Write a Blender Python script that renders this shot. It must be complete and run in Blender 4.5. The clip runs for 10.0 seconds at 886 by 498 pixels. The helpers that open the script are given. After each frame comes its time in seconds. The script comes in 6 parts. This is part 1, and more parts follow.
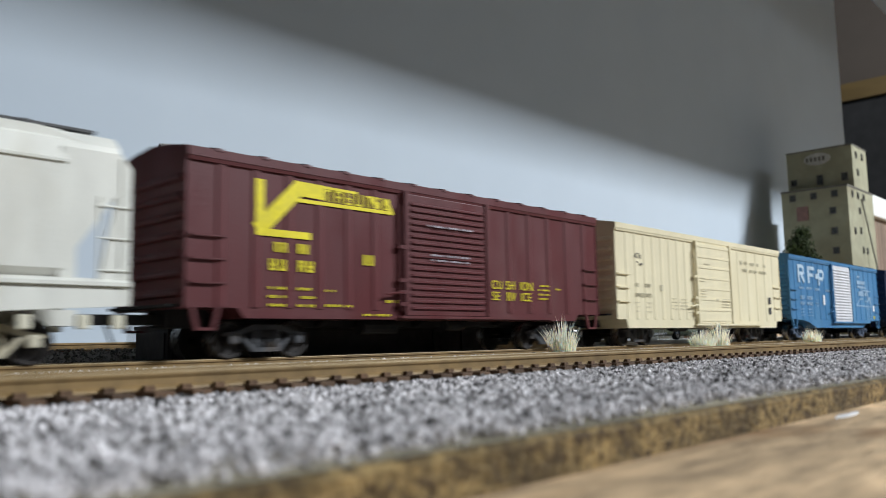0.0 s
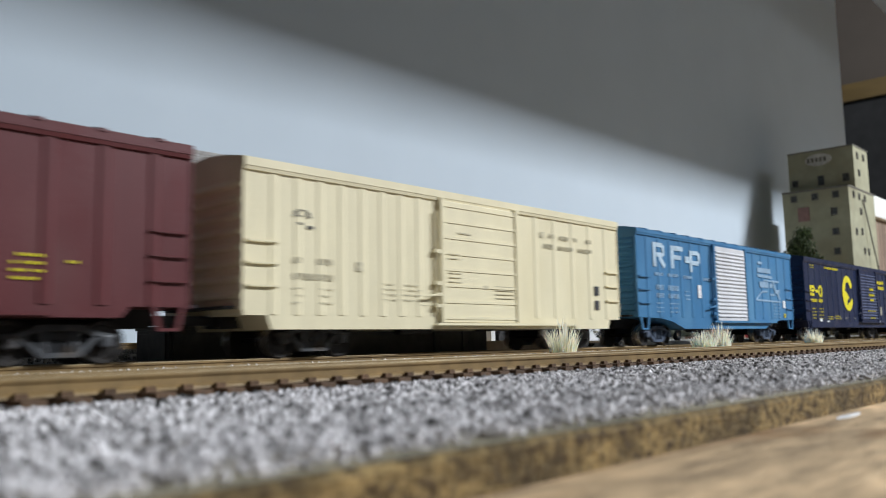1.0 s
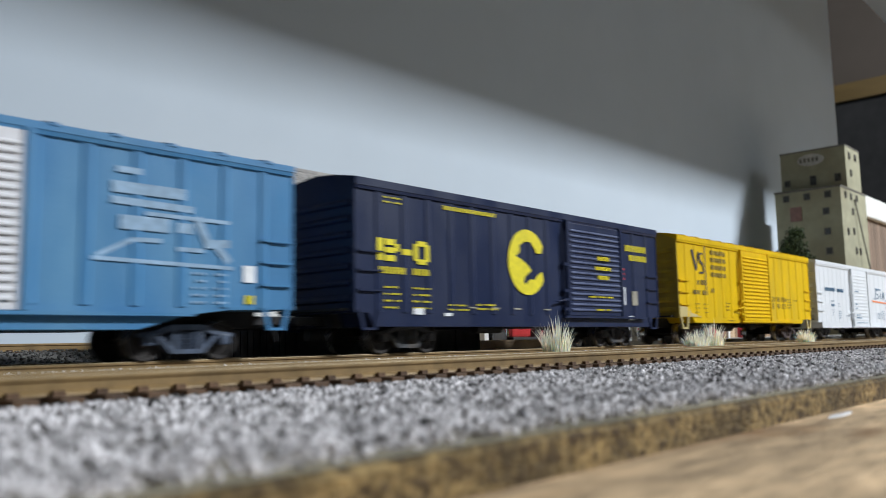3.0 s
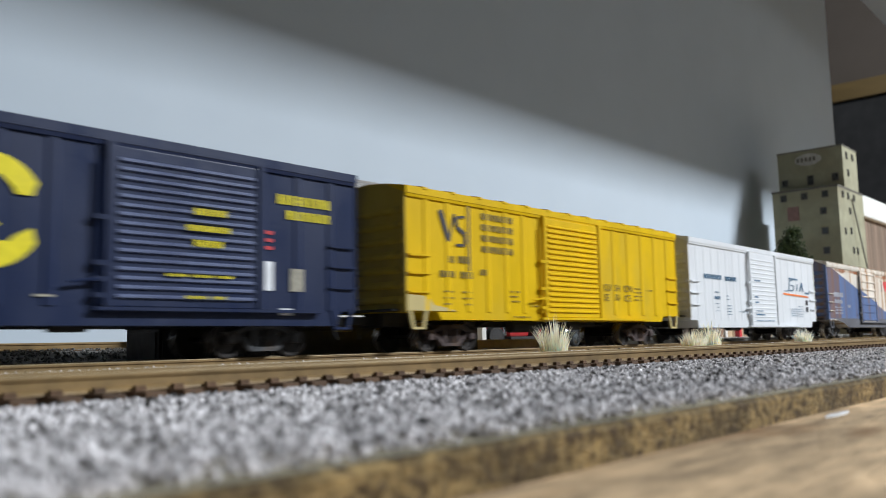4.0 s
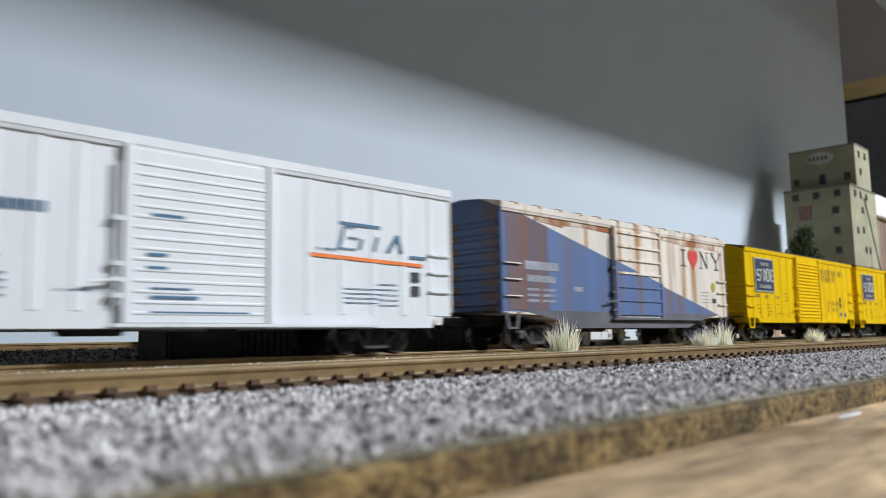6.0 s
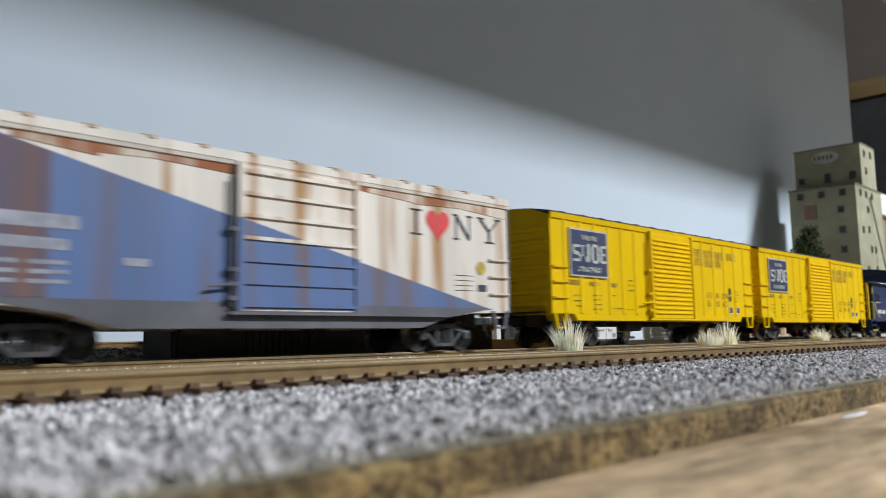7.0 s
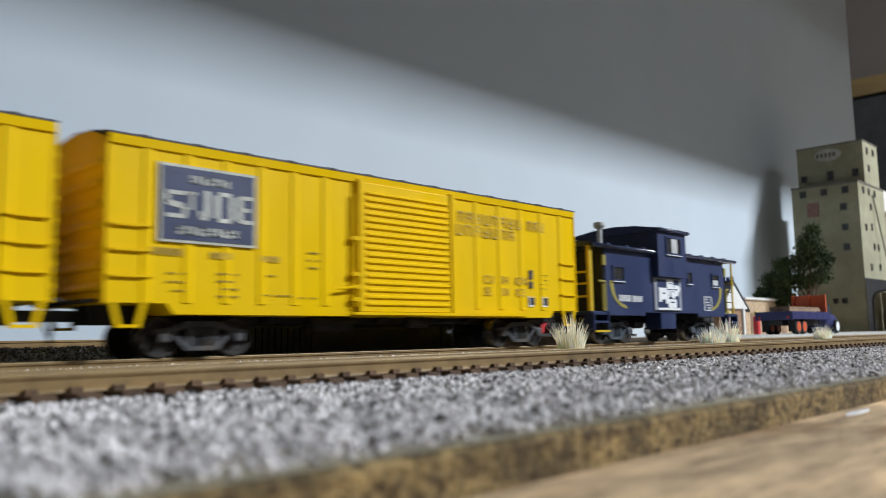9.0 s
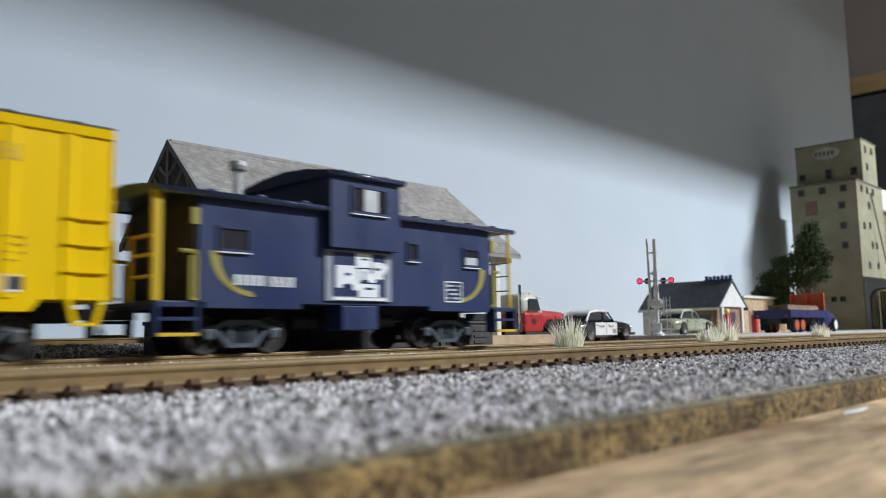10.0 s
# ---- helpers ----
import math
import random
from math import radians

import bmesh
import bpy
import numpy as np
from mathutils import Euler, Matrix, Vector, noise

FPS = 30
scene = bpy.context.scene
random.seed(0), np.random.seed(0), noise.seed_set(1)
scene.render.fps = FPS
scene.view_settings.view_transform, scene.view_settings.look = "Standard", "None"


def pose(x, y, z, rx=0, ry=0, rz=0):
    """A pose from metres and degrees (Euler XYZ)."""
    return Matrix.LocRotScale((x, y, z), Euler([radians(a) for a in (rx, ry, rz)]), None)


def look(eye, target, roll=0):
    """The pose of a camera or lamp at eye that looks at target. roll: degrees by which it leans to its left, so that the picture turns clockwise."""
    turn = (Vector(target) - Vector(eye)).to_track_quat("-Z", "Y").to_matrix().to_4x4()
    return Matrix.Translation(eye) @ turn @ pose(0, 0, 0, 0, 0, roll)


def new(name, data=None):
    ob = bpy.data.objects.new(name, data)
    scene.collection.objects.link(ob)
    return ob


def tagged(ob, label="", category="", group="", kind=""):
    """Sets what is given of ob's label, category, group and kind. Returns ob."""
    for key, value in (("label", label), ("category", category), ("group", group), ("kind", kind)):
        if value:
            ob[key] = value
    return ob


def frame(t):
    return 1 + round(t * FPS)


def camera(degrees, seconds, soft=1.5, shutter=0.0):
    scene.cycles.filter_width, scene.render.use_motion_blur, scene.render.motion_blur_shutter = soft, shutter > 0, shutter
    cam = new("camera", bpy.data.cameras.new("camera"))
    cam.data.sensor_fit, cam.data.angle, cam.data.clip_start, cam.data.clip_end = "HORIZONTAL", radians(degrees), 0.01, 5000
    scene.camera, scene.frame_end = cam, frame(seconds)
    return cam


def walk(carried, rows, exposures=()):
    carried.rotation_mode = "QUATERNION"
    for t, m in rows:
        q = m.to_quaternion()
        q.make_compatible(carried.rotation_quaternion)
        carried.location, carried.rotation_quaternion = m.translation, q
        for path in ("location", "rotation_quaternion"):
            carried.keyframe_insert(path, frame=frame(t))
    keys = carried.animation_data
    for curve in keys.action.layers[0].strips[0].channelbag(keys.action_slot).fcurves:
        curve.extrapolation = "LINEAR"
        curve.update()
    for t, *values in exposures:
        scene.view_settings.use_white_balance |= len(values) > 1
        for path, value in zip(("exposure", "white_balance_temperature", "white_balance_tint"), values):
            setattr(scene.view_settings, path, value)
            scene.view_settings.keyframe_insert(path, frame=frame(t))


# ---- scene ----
# ---------------------------------------------------------------- camera
EYE = Vector((0.0, 0.0, 0.0119))


def aim(yaw, pitch, roll=-1.091):
    """A pose at the eye: yaw from the wall's normal towards the far end, pitch upwards."""
    a, b = radians(yaw), radians(pitch)
    way = Vector((math.sin(a) * math.cos(b), math.cos(a) * math.cos(b), math.sin(b)))
    return look(EYE, EYE + way, roll)


cam = camera(57.39, 10.0, soft=0.7, shutter=0.4)
cam.data.dof.use_dof = True
cam.data.dof.focus_distance = 0.27
cam.data.dof.aperture_fstop = 34
walk(cam, [(t, aim(a, b)) for t, a, b in (
    (0.0, 47.265, 6.50), (0.5, 47.204, 6.552), (1.0, 47.195, 6.553), (1.5, 47.102, 6.557), (2.0, 47.105, 6.439),
    (2.5, 47.428, 6.502), (3.2, 47.70, 6.49), (4.0, 47.818, 6.464), (4.5, 47.931, 6.42), (5.0, 47.764, 6.428),
    (5.5, 47.411, 6.473), (6.2, 47.02, 6.465), (7.0, 46.804, 6.454), (7.5, 46.781, 6.455), (8.0, 46.692, 6.41),
    (8.5, 46.657, 6.353), (9.0, 46.656, 6.293), (9.5, 46.702, 6.194), (10.0, 46.754, 6.171))],
    exposures=[(0.0, 0.0), (10.0, 0.0)])

# ---------------------------------------------------------------- light
world = bpy.data.worlds.new("world")
world.use_nodes = True
world.node_tree.nodes["Background"].inputs[0].default_value = (0.9, 0.95, 1.0, 1)
world.node_tree.nodes["Background"].inputs[1].default_value = 0.02
scene.world = world


def area_lamp(x, y, z, length, width, watts, colour, target):
    data = bpy.data.lights.new("tube_light", "AREA")
    data.shape, data.size, data.size_y = "RECTANGLE", length, width
    data.energy, data.color = watts, colour
    ob = new("tube_light", data)
    v = (Vector(target) - Vector((x, y, z))).normalized()
    side = Vector((1, 0, 0))
    up = (-v).cross(side).normalized()
    m = Matrix((side, up, -v)).transposed().to_4x4()
    m.translation = (x, y, z)
    ob.matrix_world = m
    return ob


area_lamp(2.5, -2.35, 2.33, 1.0, 0.15, 256.0, (0.88, 0.935, 1.0), (2.5, 0.3, 0.0))
area_lamp(1.4, -2.45, 1.40, 0.8, 0.15, 5.5, (0.90, 0.96, 1.0), (1.4, 0.4, 0.4))
# added weak fill lamp, only to brighten the west-facing sides
area_lamp(0.1, -2.1, 2.36, 0.6, 0.15, 6.0, (0.90, 0.96, 1.0), (0.1, 0.3, 0.0))

# ---------------------------------------------------------------- materials
MATS = {}


def material(name, colour, rough=0.6, metal=0.0, vary=0.15, scale=300.0, bump=0.1, bump_scale=1500.0, spots=None,
             spot_scale=120.0, spot_low=0.55, spot_high=0.7, island=0.0, random_object=0.0, stretch=(1, 1, 1), emit=0.0,
             coat=0.0, spec=0.5):
    """A node material: a base colour that varies at two scales, an optional second colour in patches, and fine relief."""
    if name in MATS:
        return MATS[name]
    m = bpy.data.materials.new(name)
    m.use_nodes = True
    nt = m.node_tree
    N, Lk = nt.nodes, nt.links
    b = N["Principled BSDF"]
    b.inputs["Roughness"].default_value = rough
    b.inputs["Metallic"].default_value = metal
    b.inputs["Coat Weight"].default_value = coat
    b.inputs["Specular IOR Level"].default_value = spec
    tc = N.new("ShaderNodeTexCoord")
    mp = N.new("ShaderNodeMapping")
    mp.inputs["Scale"].default_value = stretch
    Lk.new(tc.outputs["Object"], mp.inputs[0])

    def tex(s, detail=4.0):
        n = N.new("ShaderNodeTexNoise")
        n.inputs["Scale"].default_value = s
        n.inputs["Detail"].default_value = detail
        Lk.new(mp.outputs[0], n.inputs["Vector"])
        return n.outputs["Fac"]

    def scaled(fac, lo, hi, a, c):
        r = N.new("ShaderNodeMapRange")
        for i, v in enumerate((lo, hi, a, c)):
            r.inputs[i + 1].default_value = v
        Lk.new(fac, r.inputs[0])
        return r.outputs[0]

    def mixed(fac, a, c, blend="MIX"):
        x = N.new("ShaderNodeMix")
        x.data_type, x.blend_type = "RGBA", blend
        for sock, v in ((x.inputs[0], fac), (x.inputs[6], a), (x.inputs[7], c)):
            if isinstance(v, (tuple, float, int)):
                sock.default_value = v
            else:
                Lk.new(v, sock)
        return x.outputs[2]

    def grey(fac):
        c = N.new("ShaderNodeCombineColor")
        for i in range(3):
            Lk.new(fac, c.inputs[i])
        return c.outputs[0]

    col = mixed(1.0, (*colour, 1), grey(scaled(tex(scale), 0.25, 0.75, 1 - vary, 1 + vary)), "MULTIPLY")
    col = mixed(1.0, col, grey(scaled(tex(scale * 0.12, 2.0), 0.3, 0.7, 1 - vary * 0.7, 1 + vary * 0.7)), "MULTIPLY")
    if island:
        g = N.new("ShaderNodeNewGeometry")
        col = mixed(1.0, col, grey(scaled(g.outputs["Random Per Island"], 0, 1, 1 - island, 1 + island)), "MULTIPLY")
    if random_object:
        g = N.new("ShaderNodeObjectInfo")
        col = mixed(1.0, col, grey(scaled(g.outputs["Random"], 0, 1, 1 - random_object, 1 + random_object)), "MULTIPLY")
    if spots:
        col = mixed(scaled(tex(spot_scale, 6.0), spot_low, spot_high, 0, 1), col, (*spots, 1))
    Lk.new(col, b.inputs["Base Color"])
    Lk.new(scaled(tex(scale * 0.7), 0.3, 0.7, max(0.03, rough - 0.12), min(1, rough + 0.12)), b.inputs["Roughness"])
    if bump:
        bp = N.new("ShaderNodeBump")
        bp.inputs["Strength"].default_value = bump
        bp.inputs["Distance"].default_value = 0.0006
        Lk.new(tex(bump_scale, 3.0), bp.inputs["Height"])
        Lk.new(bp.outputs[0], b.inputs["Normal"])
    if emit:
        b.inputs["Emission Color"].default_value = (*colour, 1)
        b.inputs["Emission Strength"].default_value = emit
    MATS[name] = m
    return m


def glass():
    if "glass" in MATS:
        return MATS["glass"]
    m = material("glass", (0.02, 0.025, 0.03), rough=0.06, vary=0.02, bump=0)
    return m


# ---------------------------------------------------------------- mesh tools, in millimetres
MM = 0.001


def box(bm, x0, x1, y0, y1, z0, z1, bevel=0.0):
    vs = [bm.verts.new((x, y, z)) for x in (x0, x1) for y in (y0, y1) for z in (z0, z1)]
    fs = [bm.faces.new([vs[i] for i in f]) for f in
          ((0, 1, 3, 2), (4, 6, 7, 5), (0, 4, 5, 1), (2, 3, 7, 6), (0, 2, 6, 4), (1, 5, 7, 3))]
    if bevel:
        es = list({e for f in fs for e in f.edges})
        bmesh.ops.bevel(bm, geom=es, offset=bevel, segments=2, affect="EDGES", profile=0.6)
    return vs


def prism(bm, pts, a, b, axis="x"):
    """A closed outline, extruded from a to b. axis x: outline in (y, z); y: in (x, z); z: in (x, y)."""
    def at(p, s):
        return {"x": (s, p[0], p[1]), "y": (p[0], s, p[1]), "z": (p[0], p[1], s)}[axis]
    lo = [bm.verts.new(at(p, a)) for p in pts]
    hi = [bm.verts.new(at(p, b)) for p in pts]
    n = len(pts)
    fs = [bm.faces.new(lo[::-1]), bm.faces.new(hi)]
    for i in range(n):
        fs.append(bm.faces.new((lo[i], lo[(i + 1) % n], hi[(i + 1) % n], hi[i])))
    return fs


def tube(bm, p, q, r, n=8, r2=None, cap=True):
    """A round bar from p to q."""
    p, q = Vector(p), Vector(q)
    r2 = r if r2 is None else r2
    w = (q - p).normalized()
    u = w.orthogonal().normalized()
    v = w.cross(u)
    a, b = [], []
    for i in range(n):
        t = 2 * math.pi * i / n
        d = u * math.cos(t) + v * math.sin(t)
        a.append(bm.verts.new(p + d * r))
        b.append(bm.verts.new(q + d * r2))
    for i in range(n):
        bm.faces.new((a[i], a[(i + 1) % n], b[(i + 1) % n], b[i]))
    if cap:
        bm.faces.new(a[::-1])
        bm.faces.new(b)


def lathe(bm, prof, n=20, axis="y", at=(0, 0, 0)):
    """A turned shape; prof: (along, radius)."""
    rings = []
    for s, r in prof:
        ring = []
        for i in range(n):
            t = 2 * math.pi * i / n
            c, d = r * math.cos(t), r * math.sin(t)
            p = {"y": (c, s, d), "x": (s, c, d), "z": (c, d, s)}[axis]
            ring.append(bm.verts.new(Vector(p) + Vector(at)))
        rings.append(ring)
    for a, b in zip(rings, rings[1:]):
        for i in range(n):
            bm.faces.new((a[i], a[(i + 1) % n], b[(i + 1) % n], b[i]))
    bm.faces.new(rings[0][::-1])
    bm.faces.new(rings[-1])


def mesh_of(name, bm, mat):
    bmesh.ops.recalc_face_normals(bm, faces=bm.faces)
    bmesh.ops.scale(bm, vec=(MM, MM, MM), verts=bm.verts)
    me = bpy.data.meshes.new(name)
    bm.to_mesh(me)
    bm.free()
    me.materials.append(mat)
    return me


def part(name, bm, mat, parent=None, label="", smooth=False):
    me = mesh_of(name, bm, mat) if isinstance(bm, bmesh.types.BMesh) else bm
    if smooth:
        me.shade_smooth()
    ob = new(name, me)
    ob.parent = parent
    if label:
        ob["label"] = label
    return ob


def thing(name, label, category, at=(0, 0, 0), rz=0, group="", kind=""):
    ob = new(name)
    ob.matrix_basis = pose(at[0] * MM, at[1] * MM, at[2] * MM, 0, 0, rz)
    return tagged(ob, label, category, group, kind)


def bar(x0, x1, y0, y1, z0, z1, bevel=0.0):
    bm = bmesh.new()
    box(bm, x0, x1, y0, y1, z0, z1, bevel)
    return bm


def bars(*specs):
    bm = bmesh.new()
    for s in specs:
        box(bm, *s)
    return bm


def strokes(y, lines, w=1.2, depth=0.12):
    """Flat painted strokes on the near side of a car: lines of (x0, z0, x1, z1[, width])."""
    bm = bmesh.new()
    for x0, z0, x1, z1, *k in lines:
        h = (k[0] if k else w) / 2
        d = Vector((x1 - x0, z1 - z0))
        d.normalize()
        n = Vector((-d.y, d.x)) * h
        prism(bm, [(x0 + n.x, z0 + n.y), (x1 + n.x, z1 + n.y), (x1 - n.x, z1 - n.y), (x0 - n.x, z0 - n.y)], y - depth, y + 0.05, "y")
    return bm


def words(text, size, y, x, z, parent, mat, name="lettering", squeeze=1.0):
    """Lettering with the built-in font, on the near side of a car, starting at x, z."""
    cu = bpy.data.curves.new("lettering", "FONT")
    cu.body, cu.size, cu.extrude = text, size * MM, 0.00006
    ob = bpy.data.objects.new("lettering", cu)
    scene.collection.objects.link(ob)
    bpy.context.view_layer.update()
    me = bpy.data.meshes.new_from_object(ob.evaluated_get(bpy.context.evaluated_depsgraph_get()))
    bpy.data.objects.remove(ob)
    bpy.data.curves.remove(cu)
    me.transform(Matrix.Translation((x * MM, y * MM, z * MM)) @ Matrix.Rotation(math.pi / 2, 4, "X") @ Matrix.Diagonal((squeeze, 1, 1, 1)))
    me.materials.clear()
    me.materials.append(mat)
    o = new(name, me)
    o.parent = parent
    return o

# ---------------------------------------------------------------- shared materials
PLYWOOD = material("plywood", (0.56, 0.395, 0.23), rough=0.8, vary=0.5, scale=330, bump=0.6, bump_scale=700, stretch=(0.3, 1, 1),
                   spots=(0.26, 0.145, 0.06), spot_scale=110, spot_low=0.56, spot_high=0.7)
CORK = material("cork", (0.215, 0.148, 0.06), rough=0.9, vary=0.75, scale=1300, bump=0.9, bump_scale=1800, spots=(0.06, 0.036, 0.014),
                spot_scale=800, spot_low=0.5, spot_high=0.62)
BED = material("dried_glue_bed", (0.28, 0.25, 0.18), rough=0.9, vary=0.3, scale=500, bump=0.6, bump_scale=1500)
STONE = material("granite_chips", (0.62, 0.595, 0.60), rough=0.9, vary=0.3, scale=1500, bump=0.2, island=0.56)
DARK_STONE = material("dark_chips", (0.085, 0.08, 0.078), rough=0.9, vary=0.3, scale=1500, bump=0.2, island=0.6)
BANK_STONE = material("bank_chips", (0.17, 0.165, 0.155), rough=0.9, vary=0.3, scale=1500, bump=0.2, island=0.6)
TIE = material("tie_plastic", (0.13, 0.074, 0.04), rough=0.8, vary=0.3, scale=900, bump=0.3, random_object=0.3, stretch=(1, 0.2, 1))
RAIL = material("rail_rust", (0.21, 0.135, 0.052), rough=0.6, metal=0.1, vary=0.25, scale=250, bump=0.1)
RAILTOP = material("rail_head", (0.29, 0.22, 0.115), rough=0.45, metal=0.25, vary=0.2, scale=300, bump=0.05, stretch=(0.1, 1, 1))
WALL = material("painted_backdrop", (0.445, 0.505, 0.56), rough=0.85, vary=0.025, scale=12, bump=0.05, bump_scale=900)
# beige taken far down: the dim light on the east wall is in the colour
BEIGE = material("dimmed_beige_wall", (0.075, 0.06, 0.048), rough=0.9, vary=0.06, scale=6, bump=0.05)
TAN = material("tan_ground", (0.46, 0.34, 0.22), rough=0.9, vary=0.25, scale=160, bump=0.3)
CONCRETE = material("concrete_road", (0.48, 0.47, 0.44), rough=0.85, vary=0.15, scale=120, bump=0.15)
WOODBAND = material("brown_beam", (0.13, 0.085, 0.03), rough=0.6, vary=0.3, scale=20, bump=0.05, stretch=(1, 0.2, 1))
BLACKISH = material("dark_cloth", (0.012, 0.012, 0.012), rough=0.9, vary=0.3, scale=20, bump=0)
BLACK = material("black_plastic", (0.018, 0.017, 0.017), rough=0.55, vary=0.3, scale=500, bump=0.15)
STEEL = material("wheel_steel", (0.62, 0.6, 0.58), rough=0.28, metal=1.0, vary=0.15, scale=600, bump=0.05)

RAIL_Z = 8.5          # rail head over the board, mm
TRACK_NEAR, TRACK_TRAIN, TRACK_BACK = 115.4, 190.0, 272.0


# ---------------------------------------------------------------- large structure
def structure(name, bm, mat, label, category):
    return tagged(part(name, bm, mat), label, category, kind="structure")


structure("ground", bar(-320, 2300, -320, 540, -18, 0), PLYWOOD, "bare tan plywood layout board with brown grain", "layout board")
bm = bmesh.new()
prism(bm, [(41.5, 0), (41.0, 3.3), (42.0, 3.9), (230, 3.9), (232, 0)], -320, 2000, "x")
structure("cork_roadbed", bm, CORK, "thick brown cork roadbed sheet with a cut edge", "roadbed")
bm = bmesh.new()
prism(bm, [(41.6, 3.9), (45, 4.2), (62, 4.4), (96, 4.4), (130, 4.6), (136, 6.4), (168, 6.4), (174, 4.8), (215, 4.4), (229, 3.9)], -320, 2000, "x")
structure("ballast_bed", bm, BED, "grey-brown glued bed under the ballast", "ballast bed")

# the raised ground behind, the back track's bank and the tan edging
bm = bmesh.new()
prism(bm, [(222, 0), (224, 5.0), (236, 6.4), (252, 10.0), (258, 11.0), (300, 11.0), (310, 7.6), (498, 7.6), (498, 0)], -320, 248, "x")
structure("bank", bm, BANK_STONE, "dark grey gravel bank under the back track", "bank")
bm = bmesh.new()
prism(bm, [(232, 0), (234, 7.0), (498, 7.6), (498, 0)], 248.2, 2200, "x")
structure("yard_ground", bm, TAN, "flat tan sandy yard ground behind the track", "ground")
structure("kerb", bar(268, 345, 240, 252, 7.0, 12.0, 0.4), TAN, "low tan cardboard edging beside the track", "kerb")
bm = bmesh.new()
prism(bm, [(446, 217), (1180, 217), (1180, 356), (458, 356), (458, 263), (446, 263)], 5.6, 10.0, "z")
structure("road", bm, CONCRETE, "pale grey concrete road beside the railway", "road")

# backdrop, the unseen deck that shades it, room
structure("wall_north", bar(40, 1772, 500, 540, -18, 1250), WALL, "smooth pale blue-grey painted backdrop panel", "wall")
# out of view; front edge skewed to set the shadow line on the backdrop
bm = bmesh.new()
prism(bm, [(-300, -287), (2500, -275), (2500, 498), (-300, 498)], 800, 830, "z")
structure("upper_deck", bm, WALL, "unseen deck above the layout that shades the backdrop's top", "shelf")
ROOMWALL = material("grey_room_wall", (0.10, 0.108, 0.12), rough=0.9, vary=0.06, scale=6, bump=0.05)
structure("wall_east", bar(4200, 4300, -2600, 2600, -1000, 2450), BEIGE, "beige room wall with its dimness put into the colour", "wall")
structure("wall_west", bar(-2100, -2000, -2600, 2600, -1000, 2450), ROOMWALL, "plain grey room wall", "wall")
structure("wall_south", bar(-1998, 4198, -2700, -2600, -1000, 2450), ROOMWALL, "plain grey room wall", "wall")
structure("wall_back", bar(-1998, 4198, 2600, 2700, -1000, 2450), ROOMWALL, "plain grey room wall", "wall")
structure("floor", bar(-2000, 4200, -2600, 2600, -1050, -1001), material("grey_carpet", (0.09, 0.10, 0.12), rough=0.95, vary=0.15, scale=40, bump=0.1), "grey-blue carpeted room floor", "floor")
structure("ceiling", bar(-2100, 4300, -2700, 2700, 2451, 2500), ROOMWALL, "plain grey room ceiling", "ceiling")


def rail(parent, yc, x0, x1, z=RAIL_Z):
    web = bmesh.new()
    prism(web, [(yc - 1.3, z - 2.5), (yc + 1.3, z - 2.5), (yc + 1.2, z - 2.2), (yc + 0.3, z - 1.9), (yc + 0.3, z - 0.85), (yc + 0.6, z - 0.6),
                (yc + 0.6, z - 0.1), (yc - 0.6, z - 0.1), (yc - 0.6, z - 0.6), (yc - 0.3, z - 0.85), (yc - 0.3, z - 1.9), (yc - 1.2, z - 2.2)], x0, x1, "x")
    r = part("rail", web, RAIL, parent)
    head = bmesh.new()
    prism(head, [(yc - 0.56, z - 0.1), (yc + 0.56, z - 0.1), (yc + 0.5, z), (yc - 0.5, z)], x0, x1, "x")
    part("railhead", head, RAILTOP, r, "worn bright brass-coloured running surface")


def tie_mesh(z):
    bm = bmesh.new()
    box(bm, -1.45, 1.45, -15, 15, z - 4.6, z - 2.5)
    for s in (-1, 1):
        for o in (-1.7, 1.7):
            box(bm, -0.75, 0.75, s * 8.85 + o - 0.45, s * 8.85 + o + 0.45, z - 2.5, z - 1.85)
    return mesh_of("tie", bm, TIE)


def track(yc, x0, x1, near0, near1, label, z=RAIL_Z, spacing=6.35):
    ob = thing("track", label, "railway track", (0, yc, 0), kind="structure")
    rail(ob, -8.85, x0, x1, z)
    rail(ob, 8.85, x0, x1, z)
    me = tie_mesh(z)
    far = bmesh.new()
    x = x0
    rng = random.Random(int(yc))
    while x < x1:
        if near0 <= x <= near1:
            o = part("tie", me, None, ob)
            o.matrix_basis = pose((x + rng.uniform(-0.25, 0.25)) * MM, 0, 0, 0, 0, rng.uniform(-0.8, 0.8))
        else:
            box(far, x - 1.45, x + 1.45, -15, 15, z - 4.6, z - 2.5)
        x += spacing
    tagged(part("distant_ties", far, TIE, ob), kind="stuff")
    return ob


track(TRACK_NEAR, -320, 1900, -30, 560, "empty track of rusty brass rails on brown ties", spacing=5.5)
track(TRACK_TRAIN, -320, 1900, -20, 900, "track of rusty rails on brown ties under the train", spacing=6.0)
track(TRACK_BACK, -320, 240, 0, 240, "back track of rusty rails on a gravel bank", z=13.6)


